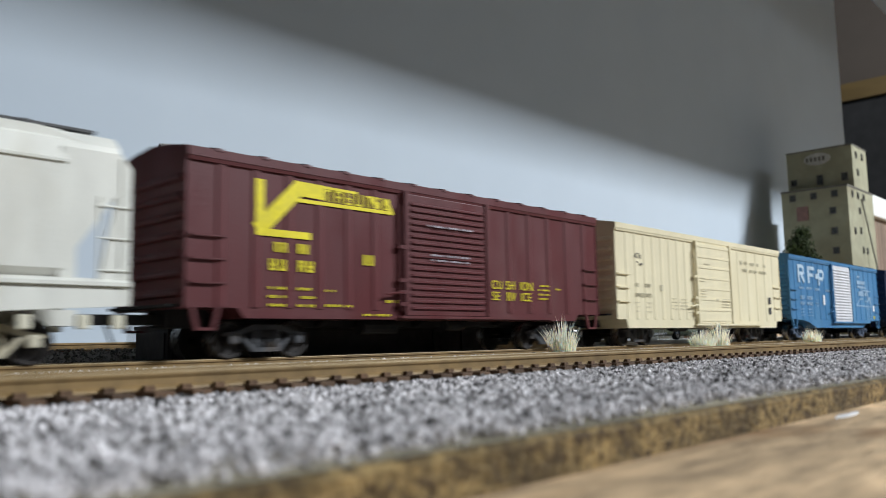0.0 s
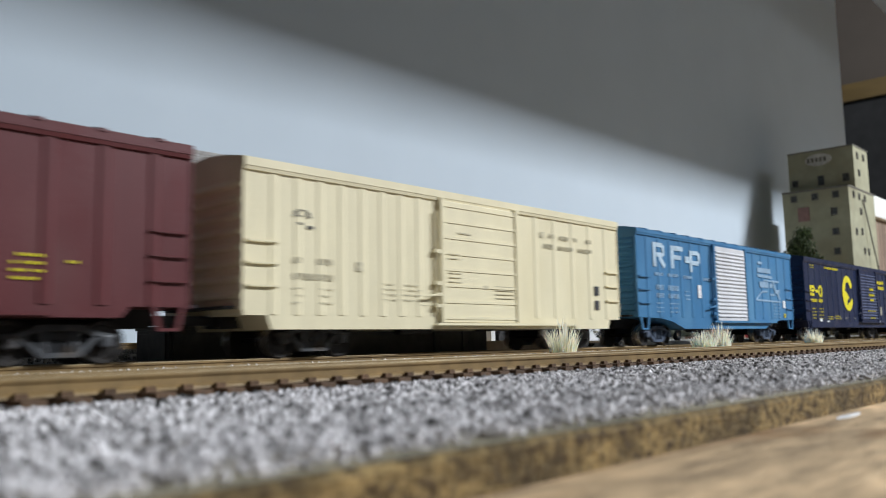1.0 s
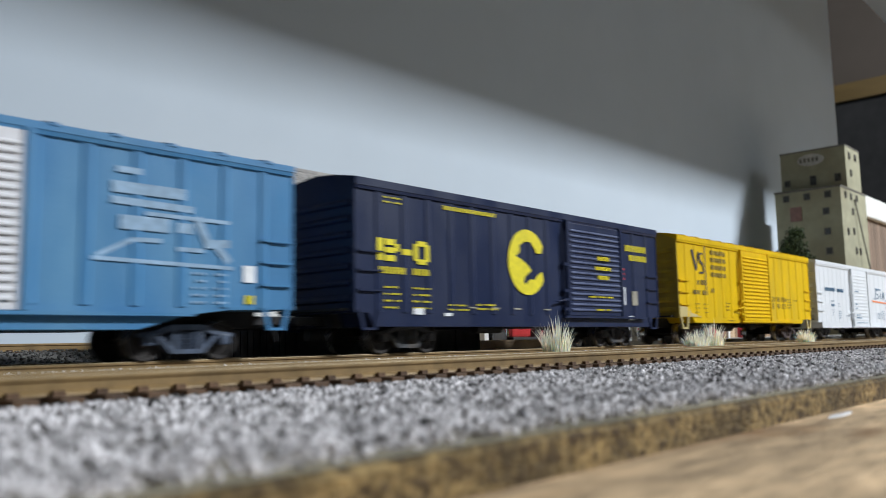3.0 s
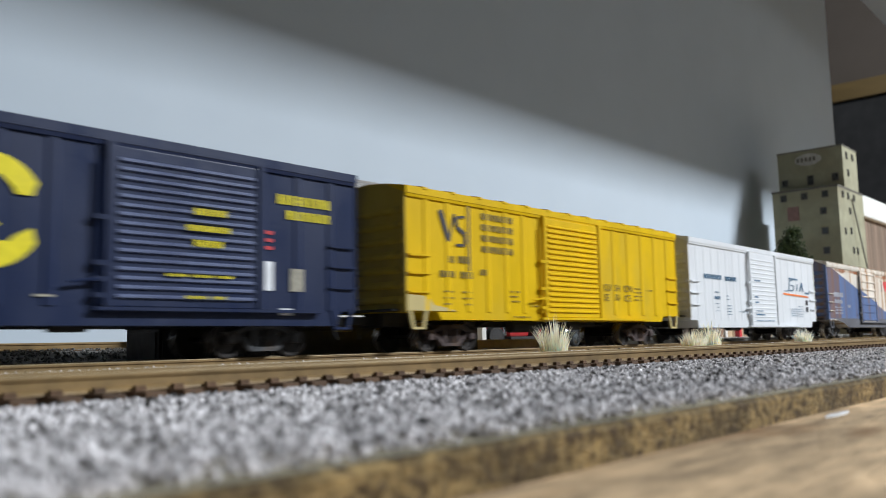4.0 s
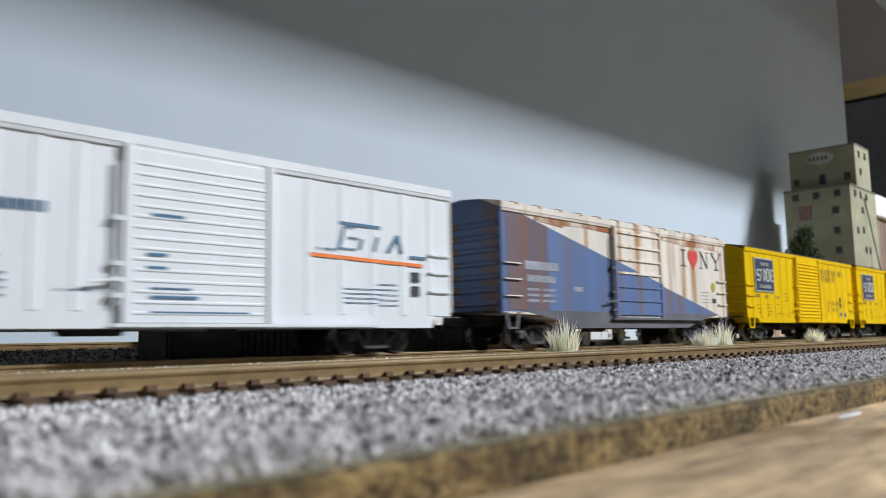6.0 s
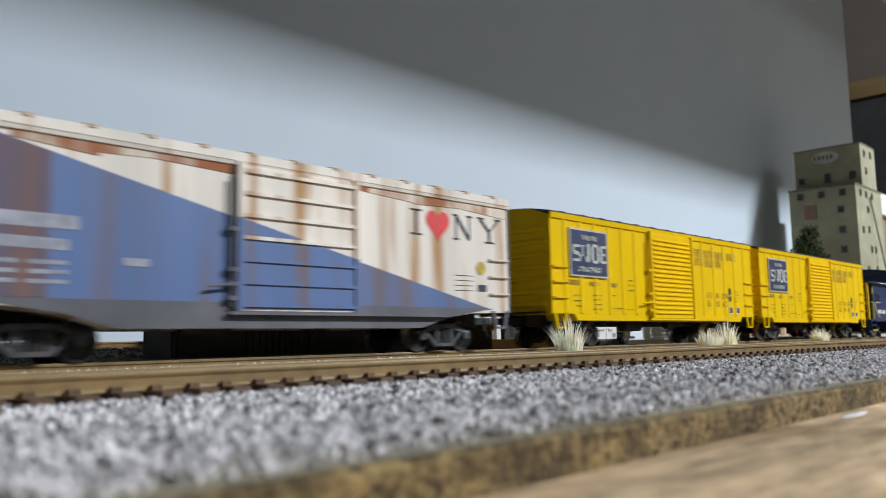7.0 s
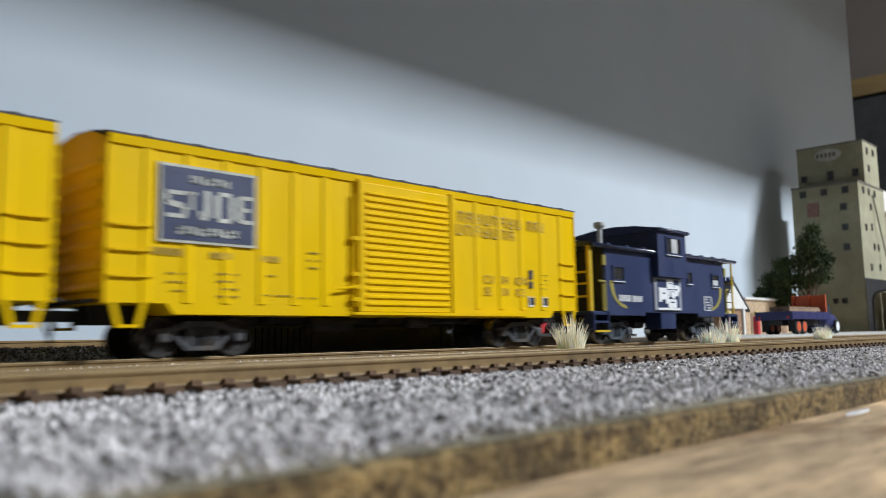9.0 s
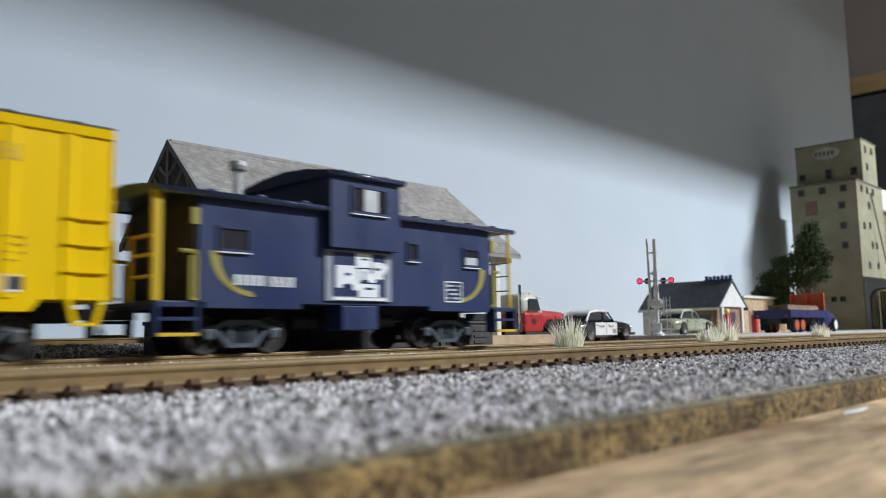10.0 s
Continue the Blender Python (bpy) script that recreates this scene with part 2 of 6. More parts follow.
def chips(name, mat, label, zones, seed):
    """Loose stones, strewn over strips (x0, x1, y0, y1, count, size, height function)."""
    rng = np.random.default_rng(seed)
    base = np.array([(1, 0, 0), (-1, 0, 0), (0, 1, 0), (0, -1, 0), (0, 0, 1), (0, 0, -1)], float)
    tri = np.array([(0, 2, 4), (2, 1, 4), (1, 3, 4), (3, 0, 4), (2, 0, 5), (1, 2, 5), (3, 1, 5), (0, 3, 5)])
    V, F, n0 = [], [], 0
    for x0, x1, y0, y1, count, size, height in zones:
        c = np.stack([rng.uniform(x0, x1, count), rng.uniform(y0, y1, count), np.zeros(count)], 1)
        c[:, 2] = height(c[:, 1]) + rng.uniform(-0.15, 0.35, count)
        q = rng.normal(size=(count, 4))
        q /= np.linalg.norm(q, axis=1)[:, None]
        w, x, y, z = q.T
        R = np.stack([np.stack([1 - 2 * (y * y + z * z), 2 * (x * y - z * w), 2 * (x * z + y * w)], 1),
                      np.stack([2 * (x * y + z * w), 1 - 2 * (x * x + z * z), 2 * (y * z - x * w)], 1),
                      np.stack([2 * (x * z - y * w), 2 * (y * z + x * w), 1 - 2 * (x * x + y * y)], 1)], 1)
        s = size * rng.uniform(0.55, 1.25, (count, 1, 1)) * rng.uniform(0.65, 1.1, (count, 6, 1))
        p = np.einsum("nij,nkj->nki", R, base[None] * s) + c[:, None, :]
        V.append(p.reshape(-1, 3))
        F.append((tri[None] + (np.arange(count) * 6)[:, None, None] + n0).reshape(-1, 3))
        n0 += count * 6
    me = bpy.data.meshes.new(name)
    me.from_pydata((np.concatenate(V) * MM).tolist(), [], np.concatenate(F).tolist())
    me.materials.append(mat)
    return tagged(new(name, me), label, "gravel", kind="stuff")


def shoulder(y):
    return np.interp(y, [42, 45, 62, 96, 130], [4.1, 4.6, 4.9, 4.8, 4.8])


chips("ballast", STONE, "grey granite ballast chips along the track", [
    (-40, 520, 46, 101, 72000, 0.54, shoulder), (-40, 560, 42.6, 47, 6500, 0.42, shoulder),
    (520, 1500, 44, 101, 14000, 0.9, shoulder), (-40, 760, 101, 176, 34000, 0.56, lambda y: np.interp(y, [101, 127, 135, 169, 175], [4.9, 5.0, 6.8, 6.8, 5.2])),
    (760, 1500, 101, 230, 9000, 0.9, lambda y: 0 * y + 4.9), (20, 900, 172, 214, 16000, 0.62, lambda y: 0 * y + 5.0)], 3)
chips("dark_chips", DARK_STONE, "dark chips scattered among the grey ballast", [
    (-40, 520, 46, 101, 4500, 0.55, lambda y: shoulder(y) + 0.15), (-40, 700, 130, 174, 1800, 0.6, lambda y: np.interp(y, [130, 135, 169, 174], [5.6, 6.9, 6.9, 5.5]))], 8)
chips("dark_ballast", BANK_STONE, "dark grey ballast chips on the bank", [
    (-30, 250, 212, 300, 18000, 0.5, lambda y: np.interp(y, [212, 224, 236, 252, 258, 300], [5.2, 5.2, 6.6, 10.1, 11.1, 11.1]))], 4)

# ---------------------------------------------------------------- the train
SPEED, EASE = 177.68, 0.038      # mm/s, and how little it slows
WHEEL_R = 4.8
WHEELSETS, CARS = [], []


def paint(name, colour, rough=0.5, dirt=None, low=0.6, high=0.78, vary=0.1, spec=0.3):
    return material(name, colour, rough=rough, vary=vary, scale=130, bump=0.12, bump_scale=2500, spots=dirt, spot_scale=45, spot_low=low,
                    spot_high=high, stretch=(1, 1, 0.4), spec=spec)


TRUCK_GREY = material("truck_grey", (0.045, 0.047, 0.052), rough=0.55, vary=0.4, scale=400, bump=0.2, spots=(0.08, 0.06, 0.045), spot_scale=250)
TRUCK_BROWN = material("truck_brown", (0.05, 0.032, 0.03), rough=0.7, vary=0.4, scale=400, bump=0.2, spots=(0.1, 0.06, 0.04), spot_scale=250)
TRUCK_BLUE = material("truck_blue", (0.05, 0.07, 0.11), rough=0.6, vary=0.3, scale=400, bump=0.2)
DARK_ROOF = material("dark_roof", (0.05, 0.05, 0.05), rough=0.6, vary=0.3, scale=200, bump=0.2)
UNDER = material("underframe_black", (0.012, 0.012, 0.013), rough=0.75, vary=0.3, scale=300, bump=0.2)
PALE = material("pale_lettering", (0.78, 0.80, 0.82), rough=0.6, vary=0.12, scale=700, bump=0)
YELLOW_INK = material("yellow_lettering", (0.74, 0.63, 0.004), rough=0.6, vary=0.12, scale=700, bump=0)
BLACK_INK = material("black_lettering", (0.03, 0.03, 0.035), rough=0.6, vary=0.2, scale=700, bump=0)
GREY_INK = material("grey_lettering", (0.30, 0.28, 0.22), rough=0.6, vary=0.3, scale=900, bump=0)
RED_INK = material("red_lettering", (0.62, 0.04, 0.04), rough=0.6, vary=0.15, scale=700, bump=0)
ORANGE_INK = material("orange_lettering", (0.85, 0.2, 0.03), rough=0.6, vary=0.1, scale=700, bump=0)
BLUE_INK = material("blue_lettering", (0.06, 0.16, 0.27), rough=0.6, vary=0.15, scale=700, bump=0)


WHEELDARK = material("blackened_wheel", (0.03, 0.026, 0.024), rough=0.5, metal=0.3, vary=0.3, scale=400)


def wheelset_mesh():
    bm = bmesh.new()
    for s in (-1, 1):
        lathe(bm, [(s * 7.2, 2.0), (s * 7.2, 5.35), (s * 7.7, 5.35), (s * 8.0, 4.85), (s * 10.0, 4.7), (s * 10.0, 3.9), (s * 9.3, 3.7),
                   (s * 9.3, 1.7), (s * 10.0, 1.5), (s * 10.0, 0.5)], 24, "y")
    tube(bm, (0, -11, 0), (0, 11, 0), 0.7, 8)
    me = mesh_of("wheelset", bm, WHEELDARK)
    me.materials.append(STEEL)
    for f in me.polygons:
        r = math.hypot(f.center.x, f.center.z) / MM
        if abs(f.normal.y) < 0.5 and r > 4.0:
            f.material_index = 1
    return me


WHEEL_MESH = wheelset_mesh()


def truck(parent, x, mat, wheelbase=20.0):
    h = wheelbase / 2
    bm = bmesh.new()
    box(bm, -3.5, 3.5, -10, 10, 5.2, 8.6, 0.4)
    t = part("truck", bm, mat, parent)
    t.matrix_basis = pose(x * MM, 0, 0)
    for s in (-1, 1):
        bm = bmesh.new()
        y0, y1 = (s * 11.0 - 0.9, s * 11.0 + 0.9)
        prism(bm, [(-h - 2.4, 6.5), (-h + 1.5, 7.0), (-4.4, 8.6), (4.4, 8.6), (h - 1.5, 7.0), (h + 2.4, 6.5), (h + 2.4, 5.6), (h - 1.8, 5.8),
                   (4.0, 7.3), (-4.0, 7.3), (-h + 1.8, 5.8), (-h - 2.4, 5.6)], y0, y1, "y")
        prism(bm, [(-h + 1.6, 5.9), (-h + 3.0, 5.9), (-3.4, 2.7), (3.4, 2.7), (h - 3.0, 5.9), (h - 1.6, 5.9), (4.2, 1.6), (-4.2, 1.6)], y0, y1, "y")
        for c in (-3.4, 3.4):
            box(bm, c - 0.6, c + 0.6, y0, y1, 2.4, 7.6)
        f = part("side_frame", bm, mat, t)
        for c in (-h, h):
            j = bmesh.new()
            box(j, c - 1.4, c + 1.4, s * 11.6 - 1.0, s * 11.6 + 1.0, 3.6, 6.4, 0.5)
            part("journal_box", j, mat, t)
        for c in (-1.3, 1.3):
            j = bmesh.new()
            tube(j, (c, s * 11.0, 2.6), (c, s * 11.0, 6.8), 0.7, 8)
            part("spring", j, mat, t)
    for c in (-h, h):
        w = part("wheelset", WHEEL_MESH, None, t, "bright turned steel wheels on an axle")
        w.matrix_basis = pose(c * MM, 0, WHEEL_R * MM)
        WHEELSETS.append((w, c))
    return t


def coupler(parent, s, half, mat=None):
    bm = bmesh.new()
    box(bm, min(s * (half - 4), s * (half + 6)), max(s * (half - 4), s * (half + 6)), -1.4, 1.4, 8.7, 11.2, 0.3)
    box(bm, min(s * (half + 5), s * (half + 9)), max(s * (half + 5), s * (half + 9)), -1.9, 1.7, 8.7, 11.2, 0.4)
    tube(bm, (s * (half + 4.5), -1.5, 9), (s * (half + 6), -3.0, 4.2), 0.35, 6)
    part("coupler", bm, mat or UNDER, parent, "black knuckle coupler")


def underframe(parent, half):
    bm = bmesh.new()
    box(bm, -half + 2, half - 2, -4, 4, 8.0, 13.0)
    for x in (-40, -20, 0, 20, 40):
        prism(bm, [(-16, 12.4), (16, 12.4), (5, 8.2), (-5, 8.2)], x - 0.8, x + 0.8, "x")
    part("underframe", bm, UNDER, parent)
    bm = bmesh.new()
    tube(bm, (-28, -9, 8.0), (-14, -9, 8.0), 2.2, 12)
    part("air_tank", bm, UNDER, parent)
    bm = bmesh.new()
    tube(bm, (8, -10, 8.4), (16, -10, 8.4), 1.7, 12)
    tube(bm, (16, -10, 8.4), (40, -6, 8.6), 0.3, 6)
    part("brake_cylinder", bm, UNDER, parent)


LOW_STEP = [(-89, 12.5), (-75, 12.5), (-73, 10.0), (73, 10.0), (75, 12.5), (89, 12.5)]
FISHBELLY = [(-89, 12.4), (-70, 12.0), (-59, 10.6), (-47, 7.3), (47, 7.3), (59, 10.6), (70, 12.0), (89, 12.4)]
DEEP = [(-89, 11.0), (-82, 11.0), (-80.5, 7.4), (80.5, 7.4), (82, 11.0), (89, 11.0)]
SKIRT = [(-89, 12.0), (-84, 12.0), (-82, 8.0), (82, 8.0), (84, 12.0), (89, 12.0)]


def boxcar(name, label, centre, body, sill=LOW_STEP, door=(-17.5, 20.0), door_mat=None, slats=17, posts=6, roof=None, truck_mat=None, top=50.3,
           door_low=11.2, end_mat=None, door_ribs="slats", step_mat=None, end_ribs=7, proud=0.36, stirrups=True, seams=13, track_mat=None, fascia=1.5, seam_lift=0.5, eave=0.75, slat_out=19.3):
    car = thing(name, label, "boxcar", (centre, TRACK_TRAIN, RAIL_Z), group="train")
    CARS.append((car, centre))
    roof = roof or body
    door_mat = door_mat or body
    end_mat = end_mat or body
    half, w = 89.0, 17.4
    bm = bmesh.new()
    prism(bm, sill + [(89, top - 1.4), (-89, top - 1.4)], -w, w, "y")
    part("body", bm, body, car)
    underframe(car, half)
    # roof with its raised seams
    bm = bmesh.new()
    prism(bm, [(-18.3, top - fascia), (-18.3, top + eave), (-9, top + eave + 1.7), (0, top + eave + 2.5), (9, top + eave + 1.7), (18.3, top + eave), (18.3, top - fascia)], -89.4, 89.4, "x")
    r = part("roof", bm, roof, car)
    bm = bmesh.new()
    lift, ridge = seam_lift, top + eave
    prism(bm, [(-18.3 - lift * 0.5, ridge - lift * 0.8), (-18.3 - lift * 0.4, ridge + lift * 0.7), (-9, ridge + 1.7 + lift), (0, ridge + 2.5 + lift), (9, ridge + 1.7 + lift), (18.3 + lift * 0.4, ridge + lift * 0.7), (18.3 + lift * 0.5, ridge - lift * 0.8)], -0.9, 0.9, "x")
    seam = mesh_of("roof_seam", bm, roof)
    for i in range(seams):
        part("roof_seam", seam, None, r).matrix_basis = pose((-81 + 13.5 * i) * MM, 0, 0)
    # side posts and top chord
    low = max(z for x, z in sill) + 0.2
    bm = bmesh.new()
    prism(bm, [(-1.0, -17.4 - proud * 0.7), (-0.7, -17.4 - proud), (0.7, -17.4 - proud), (1.0, -17.4 - proud * 0.7), (1.6, -17.3), (-1.6, -17.3)], low, top - 2.6, "z")
    post = mesh_of("side_post", bm, body)
    spots = []
    if posts:
        a, b = door[0] - 1.5, door[1] + 1.5
        spots = [-80 + (a + 80) * i / posts for i in range(posts + 1)] if a > -70 else []
        n = max(2, round((80 - b) / 11))
        spots += [b + (80 - b) * i / n for i in range(n + 1)]
    for s in (0, 180):
        for x in spots:
            part("side_post", post, None, car).matrix_basis = pose(x * MM, 0, 0, 0, 0, s) if s == 0 else Matrix.Translation((x * MM, 0, 0)) @ Matrix.Rotation(math.pi, 4, "Z")
    for s in (-1, 1):
        bm = bmesh.new()
        prism(bm, [(s * 17.3, top - 2.7), (s * 17.95, top - 2.5), (s * 18.25, top + 0.3 - fascia), (s * 17.3, top + 0.3 - fascia)], -89.2, 89.2, "x")
        part("top_chord", bm, body, car)
    # door
    for s in (-1, 1):
        bm = bmesh.new()
        box(bm, door[0], door[1], s * 18.05 - 0.65, s * 18.05 + 0.65, door_low, top - 2.4, 0.2)
        d = part("door", bm, door_mat, car)
        span = top - 2.4 - door_low
        if door_ribs == "slats":
            bm = bmesh.new()
            prism(bm, [(s * 18.5, 0), (s * slat_out, 0.35), (s * slat_out, 0.75), (s * 18.5, 1.25)], door[0] + 1.8, door[1] - 1.8, "x")
            slat = mesh_of("slat", bm, door_mat)
            for i in range(slats):
                part("slat", slat, None, d).matrix_basis = pose(0, 0, (door_low + 1.6 + (span - 3.2) * i / slats) * MM)
        else:
            bm = bmesh.new()
            box(bm, door[0] + 0.8, door[1] - 0.8, min(s * 18.5, s * slat_out), max(s * 18.5, s * slat_out), 0, 0.9)
            slat = mesh_of("slat", bm, door_mat)
            for i in range(slats):
                part("slat", slat, None, d).matrix_basis = pose(0, 0, (door_low + 1.0 + (span - 2.9) * i / (slats - 1)) * MM)
        for x in (door[0] - 0.2, door[1] + 0.2):
            bm = bmesh.new()
            box(bm, x - 0.8, x + 0.8, s * 18.5 - 0.8, s * 18.5 + 0.8, door_low, top - 1.7)
            part("door_jamb", bm, body, car)
        bm = bmesh.new()
        box(bm, door[0] - 3, door[1] + 38 if door[1] < 40 else door[1] + 20, s * 18.6 - 0.6, s * 18.6 + 0.6, door_low - 0.9, door_low - 0.1)
        part("door_track", bm, track_mat or body, car)
        bm = bmesh.new()
        x = door[0] - 2.4
        tube(bm, (x, s * 18.7, 12.5), (x, s * 18.7, top - 6), 0.35, 6)
        for z in (14, 17.5, 21, 31):
            box(bm, x - 1.0, x + 1.2, s * 18.7 - 0.5, s * 18.7 + 0.5, z, z + 1.1)
        tube(bm, (x, s * 19.1, 18), (x - 6, s * 19.1, 17.2), 0.35, 6)
        part("door_latch", bm, body, car)
    # ends with pressed ribs
    bm = bmesh.new()
    prism(bm, [(0, -0.2), (0.9, 0.4), (0.9, 1.0), (0, 2.2)], -16.2, 16.2, "y")
    rib = mesh_of("end_rib", bm, end_mat)
    for s in (1, -1):
        bm = bmesh.new()
        prism(bm, [(-17.7, 12.2), (17.7, 12.2), (17.7, top - 1.5), (9, top + eave + 1.5), (0, top + eave + 2.3), (-9, top + eave + 1.5), (-17.7, top - 1.5)], s * 89.0, s * 89.5, "x")
        e = part("end", bm, end_mat, car)
        for i in range(end_ribs):
            o = part("end_rib", rib, None, e)
            z = 15 + i * (top - 18) / end_ribs
            o.matrix_basis = Matrix.Translation((s * 89.5 * MM, 0, z * MM)) @ Matrix.Rotation(0 if s > 0 else math.pi, 4, "Z")
        bm = bmesh.new()
        box(bm, min(s * 89.6, s * 92.4), max(s * 89.6, s * 92.4), -15, 15, 12.6, 13.3)
        part("crossover_step", bm, UNDER, car)
        coupler(car, s, half)
        truck(car, s * 62.5, truck_mat or TRUCK_GREY)
        for q in (-1, 1):
            bm = bmesh.new()
            y = q * 18.15
            box(bm, min(s * 79, s * 88.4), max(s * 79, s * 88.4), y - 0.22, y + 0.22, 0, 0.45)
            for x in (79.0, 87.8):
                box(bm, min(s * x, s * (x + 0.6)), max(s * x, s * (x + 0.6)), q * 17.8 - 0.5, q * 17.8 + 0.5, -0.05, 0.5)
            rung = mesh_of("rung", bm, body)
            for z in (18.2, 24.0, 29.6):
                part("rung", rung, None, car).matrix_basis = pose(0, 0, z * MM)
            if not stirrups:
                continue
            # stirrup
            bm = bmesh.new()
            x = s * 84.0
            prism(bm, [(x - 4.2, 12.8), (x - 3.0, 12.8), (x - 1.6, 7.6), (x - 2.8, 7.6)], q * 17.4 - 0.4, q * 17.4 + 0.4, "y")
            prism(bm, [(x + 4.2, 12.8), (x + 3.0, 12.8), (x + 1.6, 7.6), (x + 2.8, 7.6)], q * 17.4 - 0.4, q * 17.4 + 0.4, "y")
            box(bm, x - 2.8, x + 2.8, q * 17.4 - 0.5, q * 17.4 + 0.5, 7.0, 7.7)
            part("stirrup", bm, step_mat or body, car)
    return car


def mark(name, bm, mat, parent, label=""):
    return tagged(part(name, bm, mat, parent, label), kind="stuff")


NEAR = -17.72     # the near face of a car's side panels


def chopped(lines):
    """Long bars of unreadable writing, cut into short bars as wide as its letters."""
    out = []
    for x0, z0, x1, z1, *k in lines:
        w = k[0] if k else 1.0
        if 0.3 < w < 1.3 and z0 == z1 and abs(x1 - x0) > 2.0:
            n = max(2, round((x1 - x0) / 1.15))
            step = (x1 - x0) / n
            for i in range(n):
                if (i * 7 + int(abs(x0) + z0)) % 6:
                    a = x0 + i * step
                    out.append((a, z0, a + step * (0.55 + 0.1 * ((i * 3) % 3)), z0, w * 0.7))
            continue
        n = round(abs(x1 - x0) / (w * (0.8 if w < 3.2 else 1.15)))
        if w < 1.3 or abs(x1 - x0) < w * 1.2 or z0 != z1:
            out.append((x0, z0, x1, z1, w))
            continue
        step = (x1 - x0) / n
        t = w * (0.2 if w < 3.2 else 0.15)
        for i in range(n):
            a, c = x0 + (i + 0.08) * step, x0 + (i + 0.72) * step
            out += [(a + t / 2, z0 - w / 2, a + t / 2, z0 + w / 2, t), (c - t / 2, z0 - w / 2, c - t / 2, z0 + w / 2, t)]
            for k, h in enumerate((w / 2 - t / 2, 0, t / 2 - w / 2)):
                if (i * 5 + k * 3 + int(abs(x0))) % 4 < 2:
                    out.append((a, z0 + h, c, z0 + h, t))
    return out


def ink(car, mat, lines, label="", w=1.0, name="lettering"):
    return tagged(part(name, strokes(NEAR, chopped(lines), w, 0.05), mat, car, label), kind="stuff")


def bold(car, mat, lines, label=""):
    """A large painted mark that runs over the posts."""
    return tagged(part("mark", strokes(NEAR, lines, 1.0, 0.05), mat, car, label), kind="stuff")


def small_print(x0, x1, z, rows, gap=1.7, h=0.8):
    return [(x0, z - i * gap, x1, z - i * gap, h) for i in range(rows)]


MAROON = paint("maroon_paint", (0.102, 0.026, 0.028), 0.45, (0.122, 0.046, 0.044))
c = boxcar("boxcar", "maroon boxcar with louvred door and yellow arrow mark", 186.9, MAROON)
bold(c, YELLOW_INK, [(-68.8, 45.6, -68.8, 33, 2.6), (-69.5, 32.3, -56, 45.2, 4.2), (-70, 32.0, -52.7, 32.0, 1.9), (-58, 44.6, -48, 44.4, 4.0), (-48.5, 46.0, -36, 45.8, 0.7), (-57, 41.4, -23, 41.4, 1.0)] + chopped([(-48, 43.8, -22.5, 43.8, 3.4)])
     + [(-31, 45.2, -28, 42.4, 1.4), (-25, 45.2, -22.5, 41.0, 1.4)], "yellow arrow-shaped mark")
ink(c, YELLOW_INK, [(-64.5, 28.4, -60, 28.4, 2.6), (-57, 28.4, -53, 28.4, 2.6), (-66, 23.8, -60, 23.8, 3.0), (-57, 23.8, -51, 23.8, 3.0), (-34, 26.8, -29.5, 26.8, 3.0)]
    + small_print(-66, -60.5, 17.8, 3, 2.2, 1.0) + small_print(-57, -51, 17.8, 3, 2.2, 1.0) + [(-47.5, 17.6, -44, 17.6, 0.9), (-47.5, 13.6, -38, 13.6, 1.0), (-25, 15.2, -20, 15.2, 1.2), (-34, 11.2, -22, 11.2, 0.9)])
for text, x, z in (("CU", 23.2, 20.6), ("SH", 31.0, 20.6), ("ION", 38.6, 20.6), ("SE", 23.4, 16.8), ("RV", 31.2, 16.8), ("ICE", 39.0, 16.8)):
    words(text, 4.2, NEAR - 0.06, x, z, c, YELLOW_INK)
ink(c, YELLOW_INK, small_print(50, 56.5, 22.6, 4, 1.6, 0.9) + [(61, 21.6, 65, 21.6, 0.9)])
mark("lettering", strokes(-19.3, chopped([(-9, 38.8, 12.5, 38.8, 0.8), (-7.5, 28.2, 10.5, 28.2, 0.8), (-7.5, 29.8, 10.5, 29.8, 0.8)]), 1.2, 0.3), material("dull_pale_lettering", (0.50, 0.47, 0.52), vary=0.3, scale=700), c)

FAINT_INK = material("faint_grey_lettering", (0.50, 0.45, 0.31), rough=0.6, vary=0.3, scale=900, bump=0)
CREAM = paint("cream_paint", (0.76, 0.685, 0.475), 0.45, (0.74, 0.65, 0.42), 0.55, 0.8, 0.06)
c = boxcar("boxcar", "cream boxcar with faint grey lettering", 379.8, CREAM, sill=DEEP, slats=8, door_ribs="bars", posts=8, door_low=9.4, end_ribs=8, proud=0.26, slat_out=18.95, stirrups=False, seams=0)
ink(c, BLACK_INK, [(-74, 37.4, -67.5, 37.4, 0.6), (-73.4, 35.4, -70.4, 35.4, 0.9), (-72.5, 39.0, -69, 39.0, 0.6), (-73.4, 38.2, -72.4, 38.2, 1.0), (-69.6, 38.2, -68.6, 38.2, 1.0), (-69.4, 34.6, -67.4, 34.6, 0.8), (71, 22.2, 74, 22.2, 3.6), (71, 16.6, 74, 16.6, 3.6)], "small black mark")
